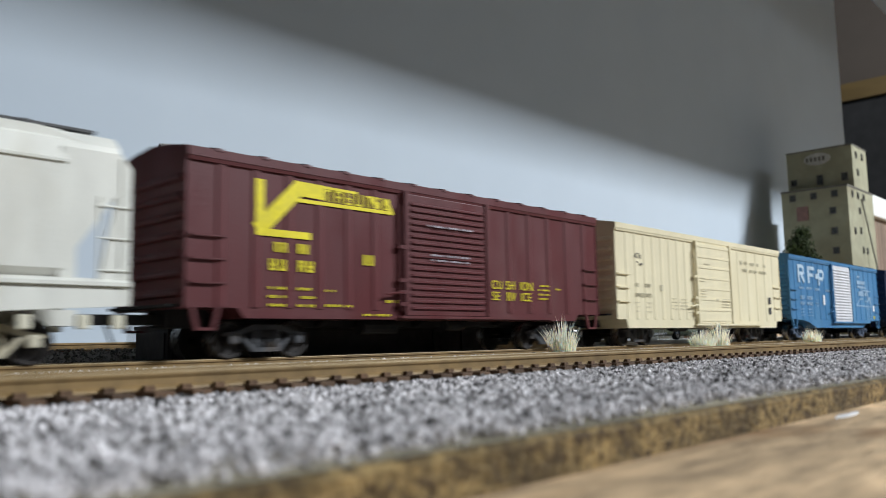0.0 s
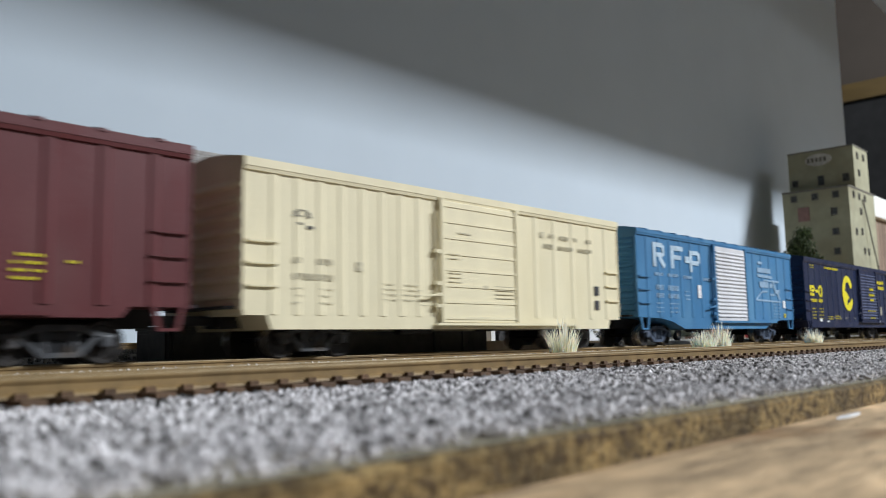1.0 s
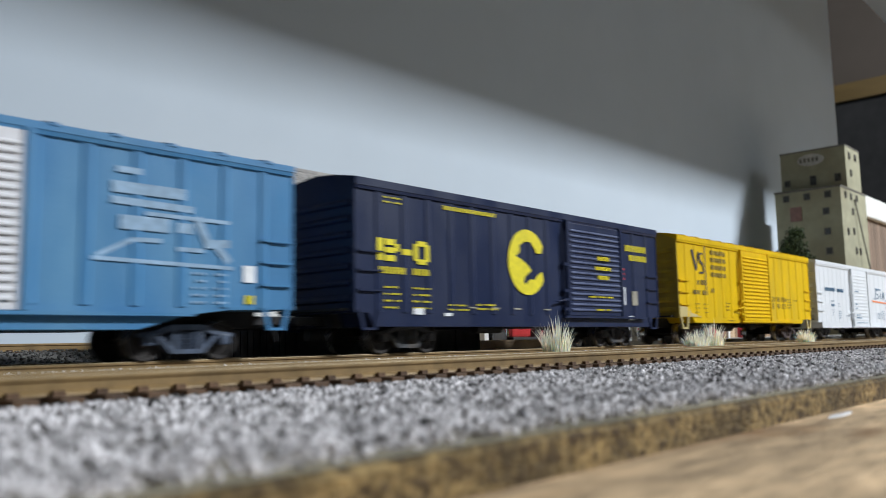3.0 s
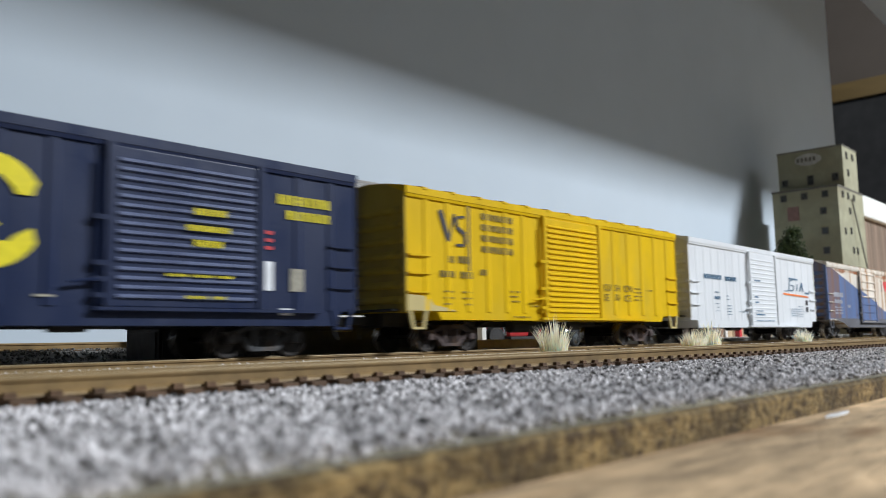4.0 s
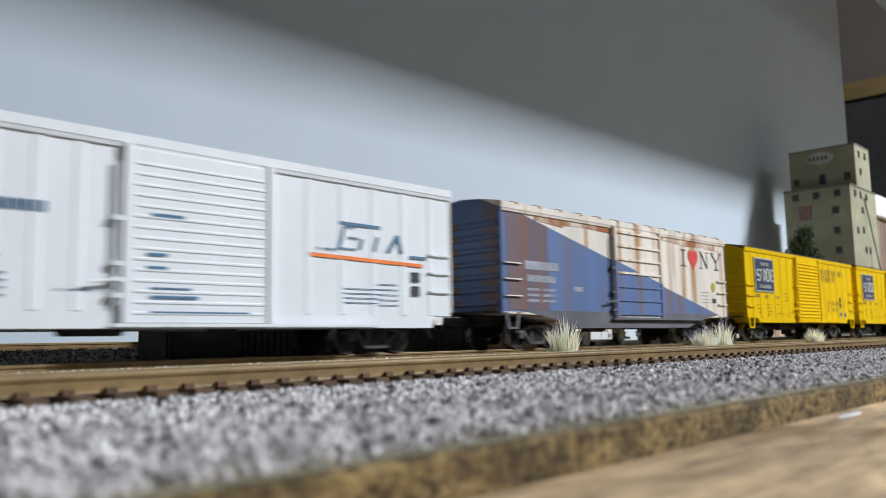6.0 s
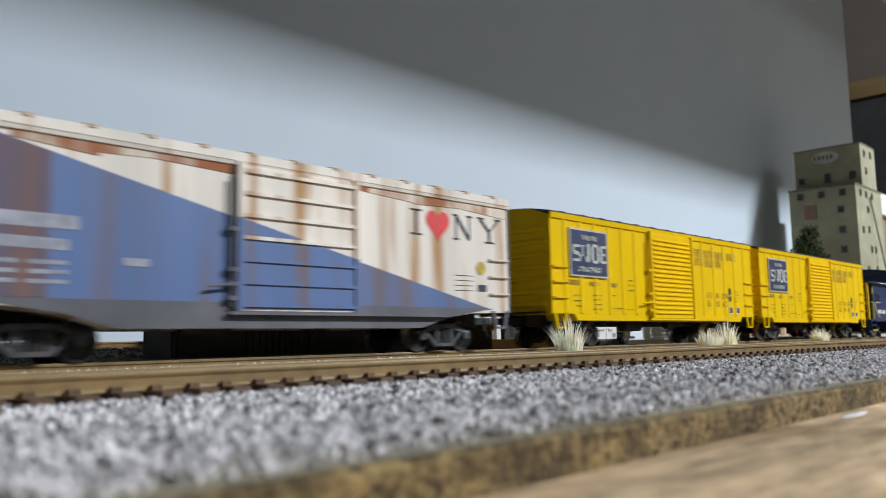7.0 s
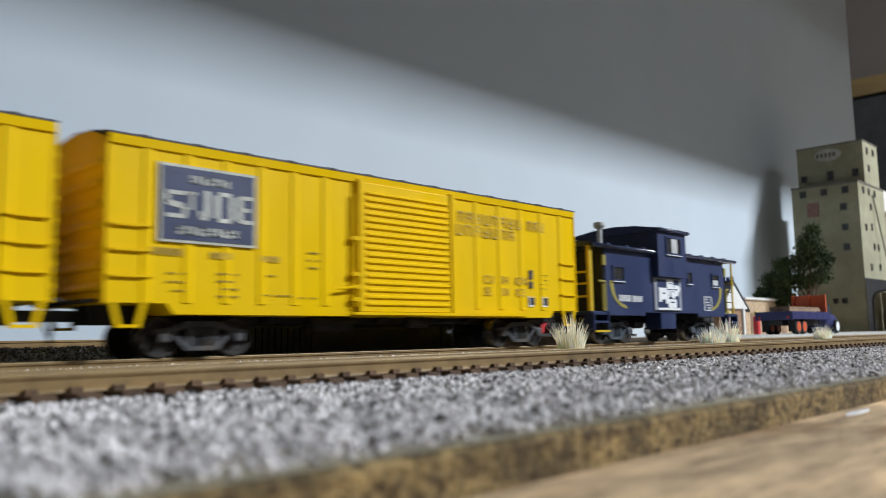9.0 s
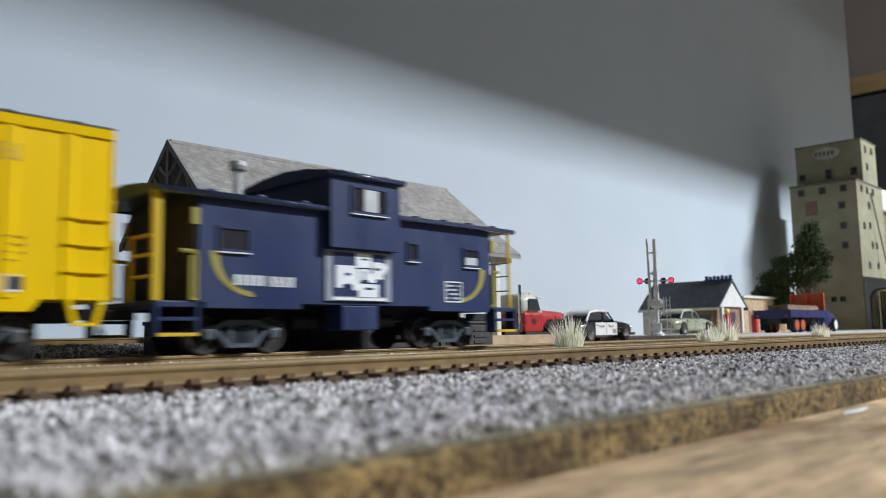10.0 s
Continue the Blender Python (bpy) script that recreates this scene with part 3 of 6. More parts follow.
ink(c, FAINT_INK, [(-74, 25.6, -71, 25.6, 1.6), (-66, 25.6, -60.5, 25.6, 1.6), (-52, 25.0, -50, 25.0, 2.6), (-74, 21.4, -60, 21.4, 1.6)] + small_print(-74, -70, 18.2, 3, 1.9, 0.6)
    + small_print(-65, -60, 18.2, 3, 1.9, 0.6) + small_print(-42, -36, 20.5, 4, 1.5, 0.6) + small_print(-34, -26, 20.5, 4, 1.5, 0.6) + small_print(-26, -20, 16, 2, 1.4, 0.4)
    + [(36, 41.5, 38, 41.5, 2), (41, 41.5, 45, 41.5, 1.6), (48, 41.2, 54, 41.2, 1.6), (57, 41.2, 60, 41.2, 1.6), (66, 41.2, 70, 41.2, 1.6), (38, 37.6, 44, 37.6, 1.6), (47, 37.4, 57, 37.4, 1.4), (60, 37.4, 70, 37.4, 1.4)])
mark("lettering", strokes(-18.92, small_print(-15, -10, 31, 2, 1.4, 0.3) + small_print(-15, -9, 25, 3, 1.4, 0.3) + small_print(8, 18, 21.5, 4, 1.3, 0.25) + [(2, 21, 4, 21, 1.2), (-10, 38, -4, 38, 0.4)], 0.5, 0.1), FAINT_INK, c)

FADED = material("faded_white_lettering", (0.42, 0.54, 0.64), rough=0.6, vary=0.25, scale=400, bump=0)
FAINT_BLUE = material("faint_white_lettering", (0.26, 0.40, 0.55), rough=0.6, vary=0.3, scale=400, bump=0)
BLUE = paint("blue_paint", (0.055, 0.19, 0.37), 0.45, (0.10, 0.26, 0.43), 0.5, 0.72)
WHITE_DOOR = paint("white_door_paint", (0.62, 0.62, 0.64), 0.5)
c = boxcar("boxcar", "sky-blue boxcar with white louvred door", 573.7, BLUE, sill=FISHBELLY, door=(-15.8, 21.8), door_mat=WHITE_DOOR, eave=0.1, truck_mat=TRUCK_BLUE, slats=18, posts=6, end_ribs=12)
bold(c, FADED, [(-73.5, 34.6, -73.5, 45.4, 2.6), (-72, 44.4, -66, 44.4, 2.0), (-72, 40.0, -66, 40.0, 2.0), (-65.6, 39.8, -65.6, 44.6, 2.2), (-69, 39.2, -64.5, 34.8, 2.4),
              (-57, 34.6, -57, 45.0, 2.8), (-56, 44.0, -46.5, 44.0, 2.2), (-56, 39.8, -48.5, 39.8, 2.0), (-44.5, 39.4, -40, 39.4, 3.0),
              (-38.5, 33.8, -38.5, 44.0, 2.4), (-37, 43.0, -31, 43.0, 2.0), (-37, 38.2, -31, 38.2, 2.0), (-30.2, 38.4, -30.2, 43.2, 2.2)], "large pale block mark")
bold(c, FAINT_BLUE, chopped([(-74, 31.4, -66, 31.4, 1.4), (-62, 31.4, -52, 31.4, 1.4), (-47, 31.2, -38, 31.2, 1.4), (-27, 31.0, -18, 31.0, 1.4), (-73, 25.6, -66, 25.6, 2.2), (-62, 25.6, -52, 25.6, 2.2), (-73, 22.0, -66, 22.0, 2.0), (-62, 22.0, -52, 22.0, 2.0)]
    + small_print(-73, -67, 18.6, 3, 1.9, 0.9) + small_print(-61, -53, 18.6, 3, 1.9, 0.9) + small_print(-46, -41, 24.5, 3, 1.8, 0.9))
    + [(41, 43, 47, 43, 1.4), (40, 39, 58, 39, 2.6), (40, 36, 60, 35.6, 1.6), (48, 33.6, 70, 33.4, 0.9), (42, 31.2, 54, 31.2, 3.2), (56, 31, 60, 31, 2.4), (61, 34, 64, 28, 2.0), (63, 27.6, 70, 28.2, 2.0),
       (66, 28, 70, 23.6, 2.0), (36, 22.8, 71, 22.2, 0.9), (37, 23.4, 45, 27.4, 1.0), (45, 27.4, 52, 27.6, 1.0), (56, 26, 63, 26, 1.0)] + chopped(small_print(60, 64, 20.5, 5, 1.7, 0.8) + small_print(66, 70, 20.5, 5, 1.7, 0.8)), "white map-shaped mark")
ink(c, PALE, [(-31, 21.8, -31, 28, 3.4), (74, 21, 77.5, 21, 4.2)])
ink(c, RED_INK, [(-31.4, 26, -30.4, 26, 1.6), (-31.4, 23.4, -30.4, 23.4, 1.4)])
ink(c, YELLOW_INK, [(74.5, 14.6, 77.6, 14.6, 2.2)])

NAVY = paint("navy_paint", (0.011, 0.020, 0.058), 0.4, (0.020, 0.030, 0.072))
c = boxcar("boxcar", "navy-blue boxcar with yellow crescent mark", 774.0, NAVY, sill=SKIRT, door=(17.0, 56.0), slats=16, posts=9, door_low=12.2, seams=0)
bm = bmesh.new()
outer = [(math.cos(radians(32 + 296 * i / 30)), math.sin(radians(32 + 296 * i / 30))) for i in range(31)]
inner = [(0.78, -0.26), (0.5, -0.4), (0.36, -0.52), (0.12, -0.52), (-0.14, -0.7), (-0.24, -0.6), (-0.14, -0.44), (0.2, -0.24), (0.02, -0.1), (-0.3, 0.06),
         (-0.62, 0.16), (-0.4, 0.3), (-0.4, 0.5), (-0.14, 0.62), (0.2, 0.62), (0.42, 0.42), (0.48, 0.3), (0.76, 0.3)]
prism(bm, [(-7.5 + 11.2 * u, 31.0 + 11.8 * v) for u, v in outer + inner], -17.85, -17.7, "y")
part("emblem", bm, YELLOW_INK, c, "yellow crescent-shaped emblem")
bold(c, YELLOW_INK, [(-79.5, 27.4, -79.5, 34.0, 2.4), (-77.5, 33, -73.5, 33, 1.8), (-77.5, 30.6, -73.5, 30.6, 1.6), (-77.5, 28.2, -73.5, 28.2, 1.8), (-72.6, 30.4, -72.6, 32.6, 1.6), (-70.5, 30.4, -66.5, 30.4, 1.8),
                    (-64.6, 28, -64.6, 33.2, 1.8), (-59.6, 28, -59.6, 33.2, 1.8), (-64, 33.4, -60, 33.4, 1.6), (-64, 27.8, -60, 27.8, 1.6), ] + chopped([(-80, 24.6, -69, 24.6, 2.0), (-66, 24.6, -58.5, 24.6, 2.0),
                    (-78, 46.4, -70.5, 46.4, 0.7), (-78, 45.0, -70.5, 45.0, 0.7), (-52, 46.0, -25, 46.0, 1.3)] + small_print(-78, -71, 19.6, 4, 2.0, 0.8) + small_print(-66, -58, 19.6, 4, 2.0, 0.8)
    + small_print(-50, -40, 14.8, 2, 1.4, 0.8) + small_print(-36, -25, 15.2, 2, 1.4, 0.9)) + chopped([(62, 41.2, 80, 41.2, 2.6), (65, 37.2, 80, 37.2, 2.4)]))
mark("lettering", strokes(-19.3, chopped([(37, 35, 46, 35, 1.6), (35, 31, 47, 31, 1.4), (37, 27.4, 45, 27.4, 1.6), (29, 19.6, 48, 19.6, 0.9), (34, 14.6, 46, 14.6, 1.0)]), 1.0, 0.3), YELLOW_INK, c)
bold(c, PALE, [(59.5, 17, 59.5, 24.5, 2.6), (63, 11.6, 67, 11.6, 1.8), (-66, 12.6, -61.5, 12.6, 1.9), (-52, 11.8, -48.5, 11.8, 1.0)], "small white stencil panels")
bold(c, GREY_INK, [(68.5, 17, 68.5, 23, 4.4), (-40, 14.2, -36, 14.2, 0.5), (-28, 14.2, -24, 14.2, 0.5), (-16, 14.2, -12, 14.2, 0.5), (2, 14.2, 6, 14.2, 0.5)], "grey stencil panel")
ink(c, RED_INK, [(58.5, 28, 60.5, 28, 0.9), (58.5, 30, 60.5, 30, 0.9), (58.5, 32, 60.5, 32, 0.9)])
# lighter blue on the door slats paints the light their edges catch
STEEL_BLUE = paint("lit_slat_blue", (0.12, 0.145, 0.24), 0.4, (0.05, 0.065, 0.14), 0.5, 0.7)
for o in [o for o in c.children_recursive if o.name.startswith("slat")]:
    o.data.materials[0] = STEEL_BLUE

SOOT_INK = material("sooty_lettering", (0.20, 0.145, 0.02), rough=0.6, vary=0.3, scale=900, bump=0)
YELLOW = paint("weathered_yellow_paint", (0.71, 0.455, 0.003), 0.5, (0.58, 0.40, 0.03), 0.56, 0.76, 0.1, 0.15)
DUSTY = paint("dusty_step_paint", (0.55, 0.45, 0.2), 0.7)
# end_mat is a darker, blotched yellow: the shade on the ends is painted in
c = boxcar("boxcar", "weathered yellow boxcar with black diagonal mark", 972.6, YELLOW, truck_mat=TRUCK_BROWN, step_mat=DUSTY, end_mat=paint("shaded_yellow_paint", (0.48, 0.34, 0.03), 0.6, (0.10, 0.08, 0.04), 0.45, 0.68))
bold(c, BLACK_INK, [(-73.4, 45.0, -69.4, 35.2, 2.0), (-69.4, 35.2, -66.6, 44.4, 0.9), (-59.4, 50, -59.4, 26, 1.0), (-65.4, 43.4, -61.6, 43.8, 0.9), (-65.4, 43.4, -65.4, 40.4, 1.2), (-65.4, 40.2, -61.4, 38.0, 1.5), (-61.4, 37.8, -61.4, 34.8, 1.2), (-66, 34.2, -61.6, 34.4, 0.9)], "black diagonal mark")
ink(c, SOOT_INK, small_print(-53, -35, 45.0, 4, 3.7, 2.2) + [(-70, 29.4, -66.5, 29.4, 2.2), (-65, 29.6, -59, 29.6, 2.4), (-74, 24.6, -66.5, 24.6, 2.0), (-64, 24.6, -57.5, 24.6, 2.2), (-54, 26, -50, 26, 2.0)]
    + small_print(-72, -67, 19, 3, 2.0, 0.8) + small_print(-63, -58, 19, 3, 2.0, 0.8) + small_print(-38, -32, 20, 3, 1.7, 0.8) + [(-36, 11.2, -26, 11.2, 0.7), (-26, 15.2, -21, 15.2, 0.8)] + small_print(49, 56, 24, 4, 1.6, 0.7) + [(60, 23.6, 66, 23.6, 0.8)])

bm = bmesh.new()
prism(bm, [(-88.8, 12.7), (-88.8, 17.6), (-82, 17.4), (-79, 16.4), (-77, 14.6), (-70, 13.6), (-66, 12.7)], NEAR - 0.02, NEAR + 0.3, "y")
mark("dust", bm, DUSTY, c, "pale dust along the lower corner")
for text, x, z in (("CU", 24.4, 22.4), ("SH", 32.4, 22.4), ("ION", 40.2, 22.4), ("SE", 24.6, 18.4), ("RV", 32.6, 18.4), ("ICE", 40.4, 18.4)):
    words(text, 4.0, NEAR - 0.06, x, z, c, SOOT_INK)
WHITE = paint("white_paint", (0.76, 0.785, 0.81), 0.4, (0.72, 0.74, 0.76), 0.55, 0.8, 0.04)
# the ends are a duller, creamier white than the sides
c = boxcar("boxcar", "white boxcar with blue and orange side stripe", 1164.5, WHITE, sill=DEEP, slats=15, door_low=8.6, posts=7, roof=WHITE, proud=0.18, slat_out=18.95, stirrups=False, seams=0, end_mat=paint("dull_white_paint", (0.70, 0.68, 0.61), 0.6, (0.5, 0.46, 0.38), 0.5, 0.7))
ink(c, BLUE_INK, [(-73, 32.8, -52, 32.8, 2.3), (-48, 32.6, -34, 32.6, 2.3)] + small_print(-61, -56, 25.2, 1, 2, 0.9) + small_print(-62, -55, 22.4, 1, 2, 1.5)
    + small_print(-61, -56, 19.4, 3, 1.8, 0.35) + small_print(-47, -43, 23.6, 2, 1.7, 0.6) + small_print(-47, -42, 18.6, 4, 1.5, 0.3) + [(-32, 15.6, -22, 15.6, 0.5), (44, 36.6, 59, 36.4, 0.9), (36, 29.0, 43, 29.0, 0.9), (43.5, 29.4, 45.5, 35.6, 1.0), (46, 35.6, 50, 35.6, 0.9),
    (47, 32.6, 51, 32.6, 1.0), (44, 29.4, 51, 29.4, 1.0), (51, 29.6, 52, 32.6, 1.0), (56.5, 29.4, 58, 33.6, 1.1), (62, 29.4, 66, 34.6, 1.2), (66, 34.6, 67.5, 29.4, 1.2), (71, 28.6, 78, 28.5, 0.9)] + small_print(45, 58, 18.4, 4, 1.3, 0.2) + small_print(58, 66, 20, 5, 1.5, 0.2), "blue stepped mark")
ink(c, ORANGE_INK, [(33.5, 27.2, 76.5, 26.2, 1.0)], "thin orange stripe")
ink(c, BLACK_INK, [(71.5, 22.6, 75, 22.6, 3.0), (71.5, 18.4, 75, 18.4, 3.0)])
mark("lettering", strokes(-18.95, [(-12, 33, -4, 33, 0.8), (-13, 24, -8, 24, 0.7), (-13, 21, -8, 21, 0.7), (-12, 14.4, 0, 14.4, 0.7), (-12, 16.4, -2, 16.4, 0.4), (-12, 11, 14, 11, 0.4)], 1.0, 0.05), BLUE_INK, c)

RUSTY = material("rust_streaked_white", (0.72, 0.66, 0.58), rough=0.6, vary=0.16, scale=60, bump=0.15, spots=(0.40, 0.21, 0.075), spot_scale=170, spot_low=0.5, spot_high=0.68, stretch=(1, 1, 0.06))
RUSTY_BLUE = material("rust_streaked_blue", (0.085, 0.145, 0.31), rough=0.6, vary=0.16, scale=60, bump=0.15, spots=(0.16, 0.095, 0.065), spot_scale=95, spot_low=0.48, spot_high=0.66, stretch=(1, 1, 0.06))
GRIME = material("road_grime", (0.115, 0.115, 0.13), rough=0.8, vary=0.3, scale=60, bump=0.15)
c = boxcar("boxcar", "rusty white and blue boxcar with red heart", 1368.9, RUSTY, sill=FISHBELLY, door=(-17, 20), slats=7, door_ribs="bars", posts=0, end_mat=RUSTY_BLUE, door_low=11.5, step_mat=GRIME, track_mat=GRIME)
# the blue lower triangle, and the dusty band along the sill
def slope(x):
    return 46.5 - (x + 72) * 0.2185


bm = bmesh.new()
prism(bm, [(-88.8, 13), (-88.8, 47.6), (-77.03, 47.6), (-17.8, slope(-17.8)), (-17.8, 13)], -17.46, -17.3, "y")
part("blue_panel", bm, RUSTY_BLUE, c, "faded blue lower triangle")
bm = bmesh.new()
prism(bm, [(20.8, 13), (20.8, slope(20.8)), (80.2, 13.2)], -17.46, -17.3, "y")
part("blue_panel", bm, RUSTY_BLUE, c, "faded blue lower triangle")
bm = bmesh.new()
prism(bm, [(-17, 12), (-17, slope(-17)), (20, slope(20)), (20, 12)], -18.85, -18.6, "y")
part("blue_panel", bm, RUSTY_BLUE, c, "faded blue lower triangle")
bm = bmesh.new()
prism(bm, [(-69, 12.05), (-59, 10.65), (-47, 7.35), (47, 7.35), (59, 10.65), (69, 12.05), (80, 13.6), (-80, 13.6)], -17.52, -17.3, "y")
part("sill_band", bm, GRIME, c, "grey dusty side sill")
for o in [o for o in c.children_recursive if o.name.startswith("slat") and o.matrix_basis.translation.z < 0.029]:
    o.data = o.data.copy()
    o.data.materials[0] = RUSTY_BLUE
for o in [o for o in c.children_recursive if o.name.startswith("door_latch")]:
    o.data.materials[0] = GRIME
for x in (-17.2, 20.2):
    part("blue_panel", bar(x - 0.85, x + 0.85, -19.36, -19.2, 11.6, slope(x)), RUSTY_BLUE, c, "faded blue lower part of the door post")
# heavy rust at the older end and along the top of the side
BROWNED = material("rust_over_blue", (0.075, 0.105, 0.20), rough=0.75, vary=0.25, scale=90, bump=0.2, spots=(0.22, 0.105, 0.055), spot_scale=85, spot_low=0.36, spot_high=0.58, stretch=(1, 1, 0.07))
RUST_EDGE = material("rust_under_roof", (0.66, 0.56, 0.45), rough=0.75, vary=0.25, scale=90, bump=0.2, spots=(0.30, 0.105, 0.035), spot_scale=120, spot_low=0.4, spot_high=0.56, stretch=(1, 1, 0.25))
bm = bmesh.new()
prism(bm, [(-86, 13.7), (-86, 47.4), (-78, 47.4), (-62, slope(-62)), (-62, 13.7)], -17.54, -17.3, "y")
part("rust_patch", bm, BROWNED, c, "brown rust over the blue paint")
for x0, x1, z0, z1 in ((-70, -52, 46.2, 44.8), (-52, -40, 45.6, 46.2), (-40, -18.4, 46.2, 45.4), (22, 44, 46.4, 45.2), (44, 66, 44.8, 45.6), (66, 88, 45.4, 44.2)):
    bm = bmesh.new()
    prism(bm, [(x0, z0), (x0, 47.6), (x1, 47.6), (x1, z1)], -17.56, -17.3, "y")
    part("rust_patch", bm, RUST_EDGE, c, "rust below the roof edge")
heart = []
for i in range(28):
    a = 2 * math.pi * i / 28
    heart.append((54.6 + 5.4 * math.sin(a) ** 3, 39.6 + 0.34 * (13 * math.cos(a) - 5 * math.cos(2 * a) - 2 * math.cos(3 * a) - math.cos(4 * a))))
bm = bmesh.new()
prism(bm, heart, -17.5, -17.3, "y")
part("heart", bm, RED_INK, c, "red painted heart")
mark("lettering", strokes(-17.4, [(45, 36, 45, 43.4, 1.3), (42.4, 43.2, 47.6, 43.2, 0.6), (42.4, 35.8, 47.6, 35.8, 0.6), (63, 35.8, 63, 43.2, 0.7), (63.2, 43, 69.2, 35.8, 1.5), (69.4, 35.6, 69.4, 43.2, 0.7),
    (61.4, 43.3, 64, 43.3, 0.6), (61.4, 35.6, 64.6, 35.6, 0.6), (68, 43.3, 71, 43.3, 0.6), (74.8, 43.2, 79.2, 39.2, 1.4), (84, 43.2, 79.6, 39.2, 0.7), (79.4, 39.4, 79.4, 35.6, 1.3), (77, 35.5, 82, 35.5, 0.6),
    (73.4, 43.4, 77, 43.4, 0.6), (82.2, 43.4, 85.6, 43.4, 0.6)], 1.0, 0.08), BLACK_INK, c, "black serif strokes")
mark("lettering", strokes(-17.45, [(-76, 29.6, -56, 29.6, 3.0), (-75, 25, -58, 24.8, 2.4)] + small_print(-75, -68, 21, 3, 2.0, 0.9) + small_print(-66, -58, 21, 3, 2.0, 0.9) + [(-46, 22, -40, 22, 1.8)], 1.0, 0.12), material("faded_pale_lettering", (0.30, 0.31, 0.36), vary=0.3, scale=500), c)
bm = bmesh.new()
tube(bm, (74.8, -17.3, 26.8), (74.8, -17.65, 26.8), 2.2, 16)
part("emblem", bm, material("dull_yellow", (0.45, 0.33, 0.03), vary=0.3, scale=500), c, "round yellow emblem")
mark("lettering", strokes(-17.4, [(73, 20.2, 77.4, 20.2, 2.2)] + small_print(62, 71, 24, 4, 1.6, 0.2), 1.0, 0.08), BLACK_INK, c)

BRIGHT = paint("bright_yellow_paint", (0.78, 0.50, 0.0005), 0.42, (0.73, 0.46, 0.001), 0.55, 0.8, 0.05, 0.12)
UMBER_INK = material("umber_lettering", (0.13, 0.085, 0.008), rough=0.6, vary=0.3, scale=900, bump=0)
BROWN_INK = material("brown_lettering", (0.47, 0.31, 0.02), rough=0.6, vary=0.3, scale=900, bump=0)
for centre, top_mat in ((1572.1, DARK_ROOF), (1761.7, DARK_ROOF)):
    c = boxcar("boxcar", "bright yellow boxcar with navy sign panel", centre, BRIGHT, roof=top_mat, fascia=0.45, seam_lift=0.28, eave=0.0)
    bm = bmesh.new()
    box(bm, -77.6, -51.6, -18.1, -17.3, 26.6, 45.0)
    sign = part("sign_panel", bm, material("sign_border", (0.45, 0.46, 0.40), vary=0.2, scale=500), c, "pale border of the navy sign")
    bm = bmesh.new()
    box(bm, -76.9, -52.3, -18.25, -18.0, 27.3, 44.3)
    part("sign_face", bm, material("navy_sign", (0.022, 0.032, 0.085), rough=0.5, vary=0.15, scale=200), sign, "navy sign face")
    part_y = -18.2
    mark("lettering", strokes(part_y, chopped([(-70, 41.7, -59, 41.7, 2.0), (-73, 29.5, -56.5, 29.5, 2.1)]) + [(-75.8, 38.2, -71, 38.2, 1.0), (-75.6, 35.8, -71.6, 35.2, 1.4), (-75.8, 32.8, -71, 32.8, 1.0), (-75.6, 36, -75.6, 38, 1.2), (-71.2, 33, -71.2, 35, 1.2),
        (-69.4, 34.4, -69.4, 38.6, 0.8), (-70.6, 38.4, -68.2, 38.4, 0.7), (-65.4, 33, -65.4, 39.4, 1.4), (-67.2, 32.8, -65.4, 32.8, 1.0), (-67.2, 33, -67.2, 34.4, 0.9), (-62.6, 33, -62.6, 38.6, 1.4), (-58.8, 33, -58.8, 38.6, 1.4), (-62.4, 32.6, -59, 32.6, 1.0), (-62.4, 39, -59, 39, 1.0),
        (-56.4, 32.6, -56.4, 39, 1.5), (-56, 38.8, -53, 38.8, 1.0), (-56, 35.8, -53.6, 35.8, 1.0), (-56, 32.8, -53, 32.8, 1.0)], 1.0, 0.2), material("sign_print", (0.50, 0.51, 0.46), vary=0.2, scale=600), sign)
    ink(c, BROWN_INK, [(24, 42.2, 58, 42.2, 3.6), (60, 42.2, 71, 42.2, 3.6), (23, 38.0, 54, 38.0, 3.6), (-79, 24.4, -71, 24.4, 1.8), (-64, 24.2, -58, 24.2, 1.6), (-50, 24.2, -44, 24.2, 1.6)], "faded brown lettering")
    for text, x, z in (("CU", 36.0, 21.2), ("SH", 44.6, 21.2), ("ION", 52.6, 21.2), ("SE", 36.2, 17.2), ("RV", 44.8, 17.2), ("ICE", 52.8, 17.2)):
        words(text, 3.9, NEAR - 0.06, x, z, c, BROWN_INK)
    ink(c, UMBER_INK, small_print(-75, -70, 19.5, 3, 2.0, 0.5) + small_print(-62, -56, 19.8, 4, 1.8, 0.7) + [(-48, 20, -45, 20, 0.5), (-49, 15, -40, 15, 0.5), (-35, 24.6, -31, 24.6, 0.6), (-35, 22.6, -31, 22.6, 0.6), (-35, 26.6, -31, 26.6, 0.6),
        (-38, 14.6, -32, 14.6, 0.4)] + small_print(67, 72, 25, 4, 1.6, 0.4))
    ink(c, PALE, [(59.6, 15.6, 64, 15.6, 3.6), (67.6, 15.6, 72, 15.6, 3.6)])
    mark("lettering", strokes(NEAR - 0.05, [(60.3, 15.6, 63.3, 15.6, 2.6), (68.3, 15.6, 71.3, 15.6, 2.6), (60.6, 25, 62.6, 25, 3.2), (60.6, 21.4, 62.6, 21.4, 2.4)], 1, 0.04), BLACK_INK, c)

